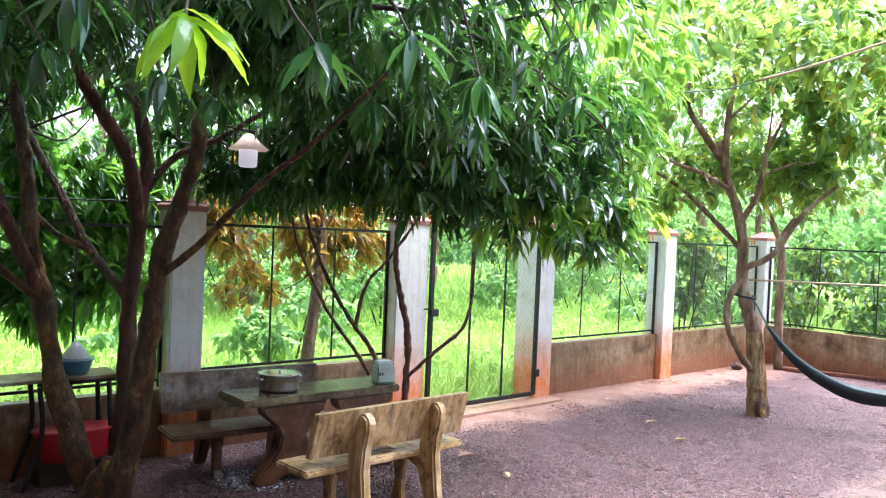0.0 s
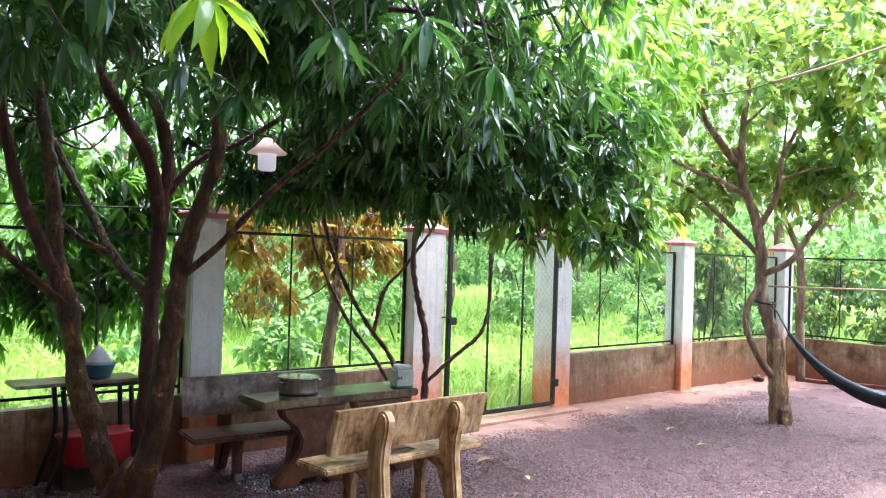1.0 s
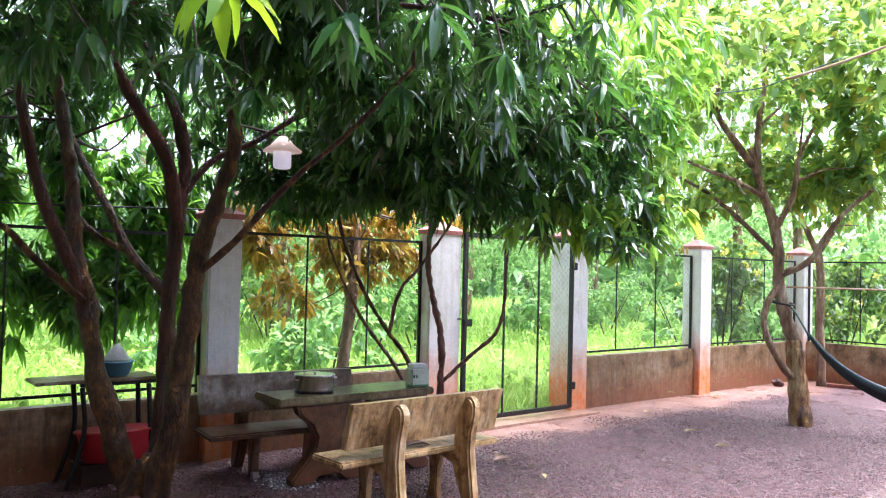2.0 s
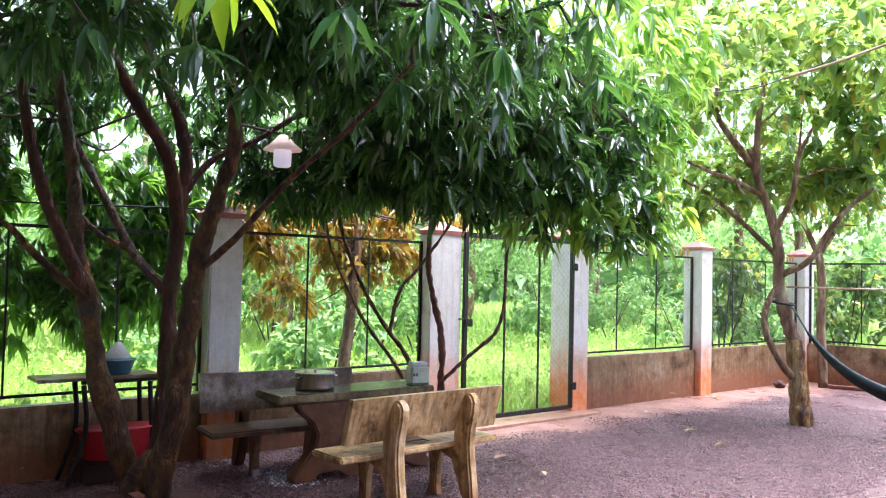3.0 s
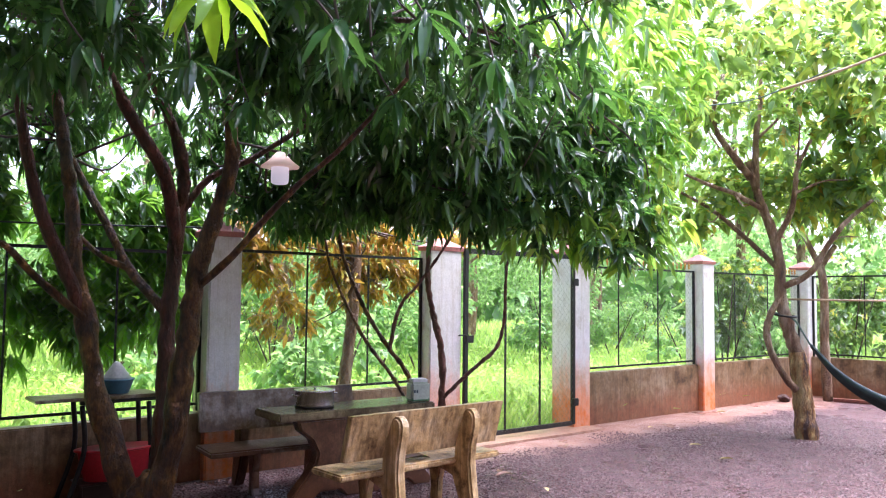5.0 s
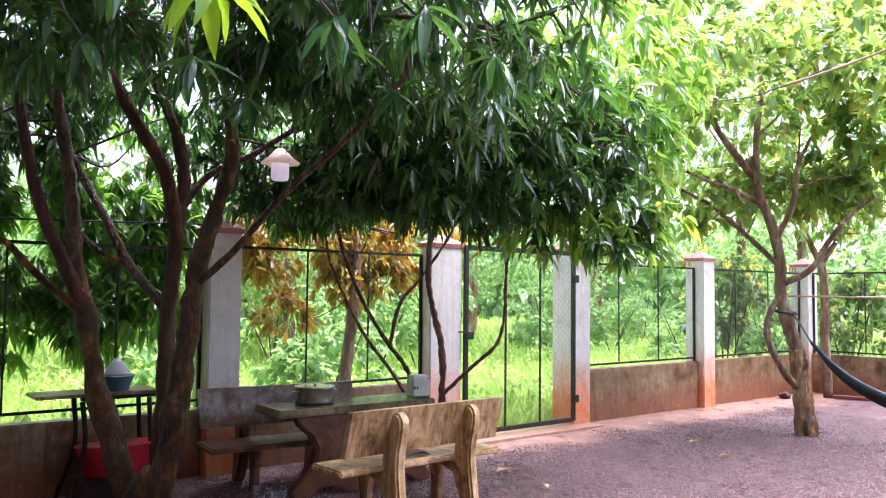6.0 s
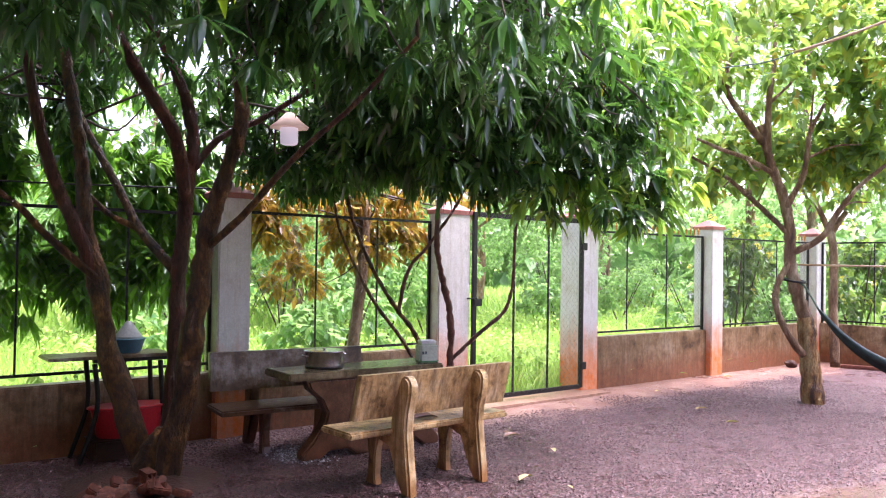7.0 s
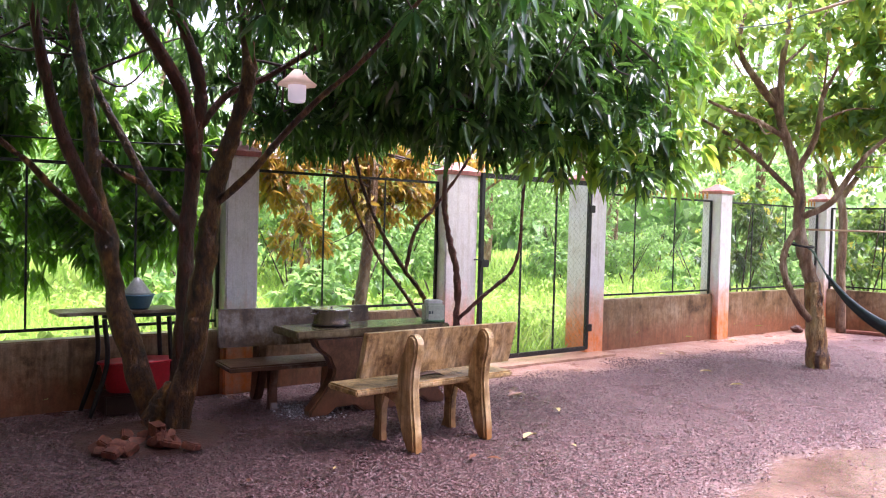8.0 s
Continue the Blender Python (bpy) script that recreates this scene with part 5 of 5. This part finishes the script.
tagged(part("fallen_leaf", seat_leaf, None, "", pose(3.30, -2.20, 0.436, 0, 0, -6)), "large brown fallen leaf lying on the bench seat", "leaf")


def stones(name, x, y, size, mat, label):
    n = len(x)
    s = size[0] + (size[1] - size[0]) * rng.random((n, 1)) ** 2
    c = np.stack((x, y, np.full(n, 0.004)), 1)
    dirs = np.array([(1, 0, 0), (0, 1, 0), (-1, 0, 0), (0, -1, 0), (0, 0, 0.6), (0, 0, -0.6)], float)
    a = rng.random(n) * 6.28
    rot = np.stack((np.stack((np.cos(a), -np.sin(a), 0 * a), 1), np.stack((np.sin(a), np.cos(a), 0 * a), 1), np.stack((0 * a, 0 * a, 1 + 0 * a), 1)), 1)
    v = np.einsum("nij,kj->nki", rot, dirs) * s[:, :, None] * (0.7 + 0.7 * rng.random((n, 6, 1))) + c[:, None]
    tri = np.array([(0, 1, 4), (1, 2, 4), (2, 3, 4), (3, 0, 4), (1, 0, 5), (2, 1, 5), (3, 2, 5), (0, 3, 5)])
    f = (tri[None] + (np.arange(n) * 6)[:, None, None]).reshape(-1, 3)
    me = bpy.data.meshes.new(name)
    me.from_pydata(v.reshape(-1, 3).tolist(), [], f.tolist())
    me.materials.append(mat)
    tagged(new(name, me), label, "gravel", kind="stuff")


def gravel():
    n = 86000
    x = -0.6 + 11.6 * rng.random(n) ** 1.1
    y = -5.4 + 5.2 * rng.random(n)
    edge = np.array([0.35 * noise.noise(Vector((a * 1.3, b * 1.3, 2))) for a, b in zip(x, y)])
    ok = ~((x > 4.6 + edge) & (y > -1.0 + 1.6 * edge + 0.25 * rng.random(n))) & ~((x > 4.1 + edge) & (y < -4.0 + edge) & (rng.random(n) < 0.93))
    stones("gravel", x[ok], y[ok], (0.005, 0.013), STONE, "loose wet purple-grey gravel covering the yard")
    n = 900
    stones("glint_gravel", 3.02 + rng.normal(0, 0.10, n), -1.08 + rng.normal(0, 0.15, n), (0.007, 0.015), STONE_PALE, "pale grey gravel under the drip of the table, wet glints put into its colour")


gravel()
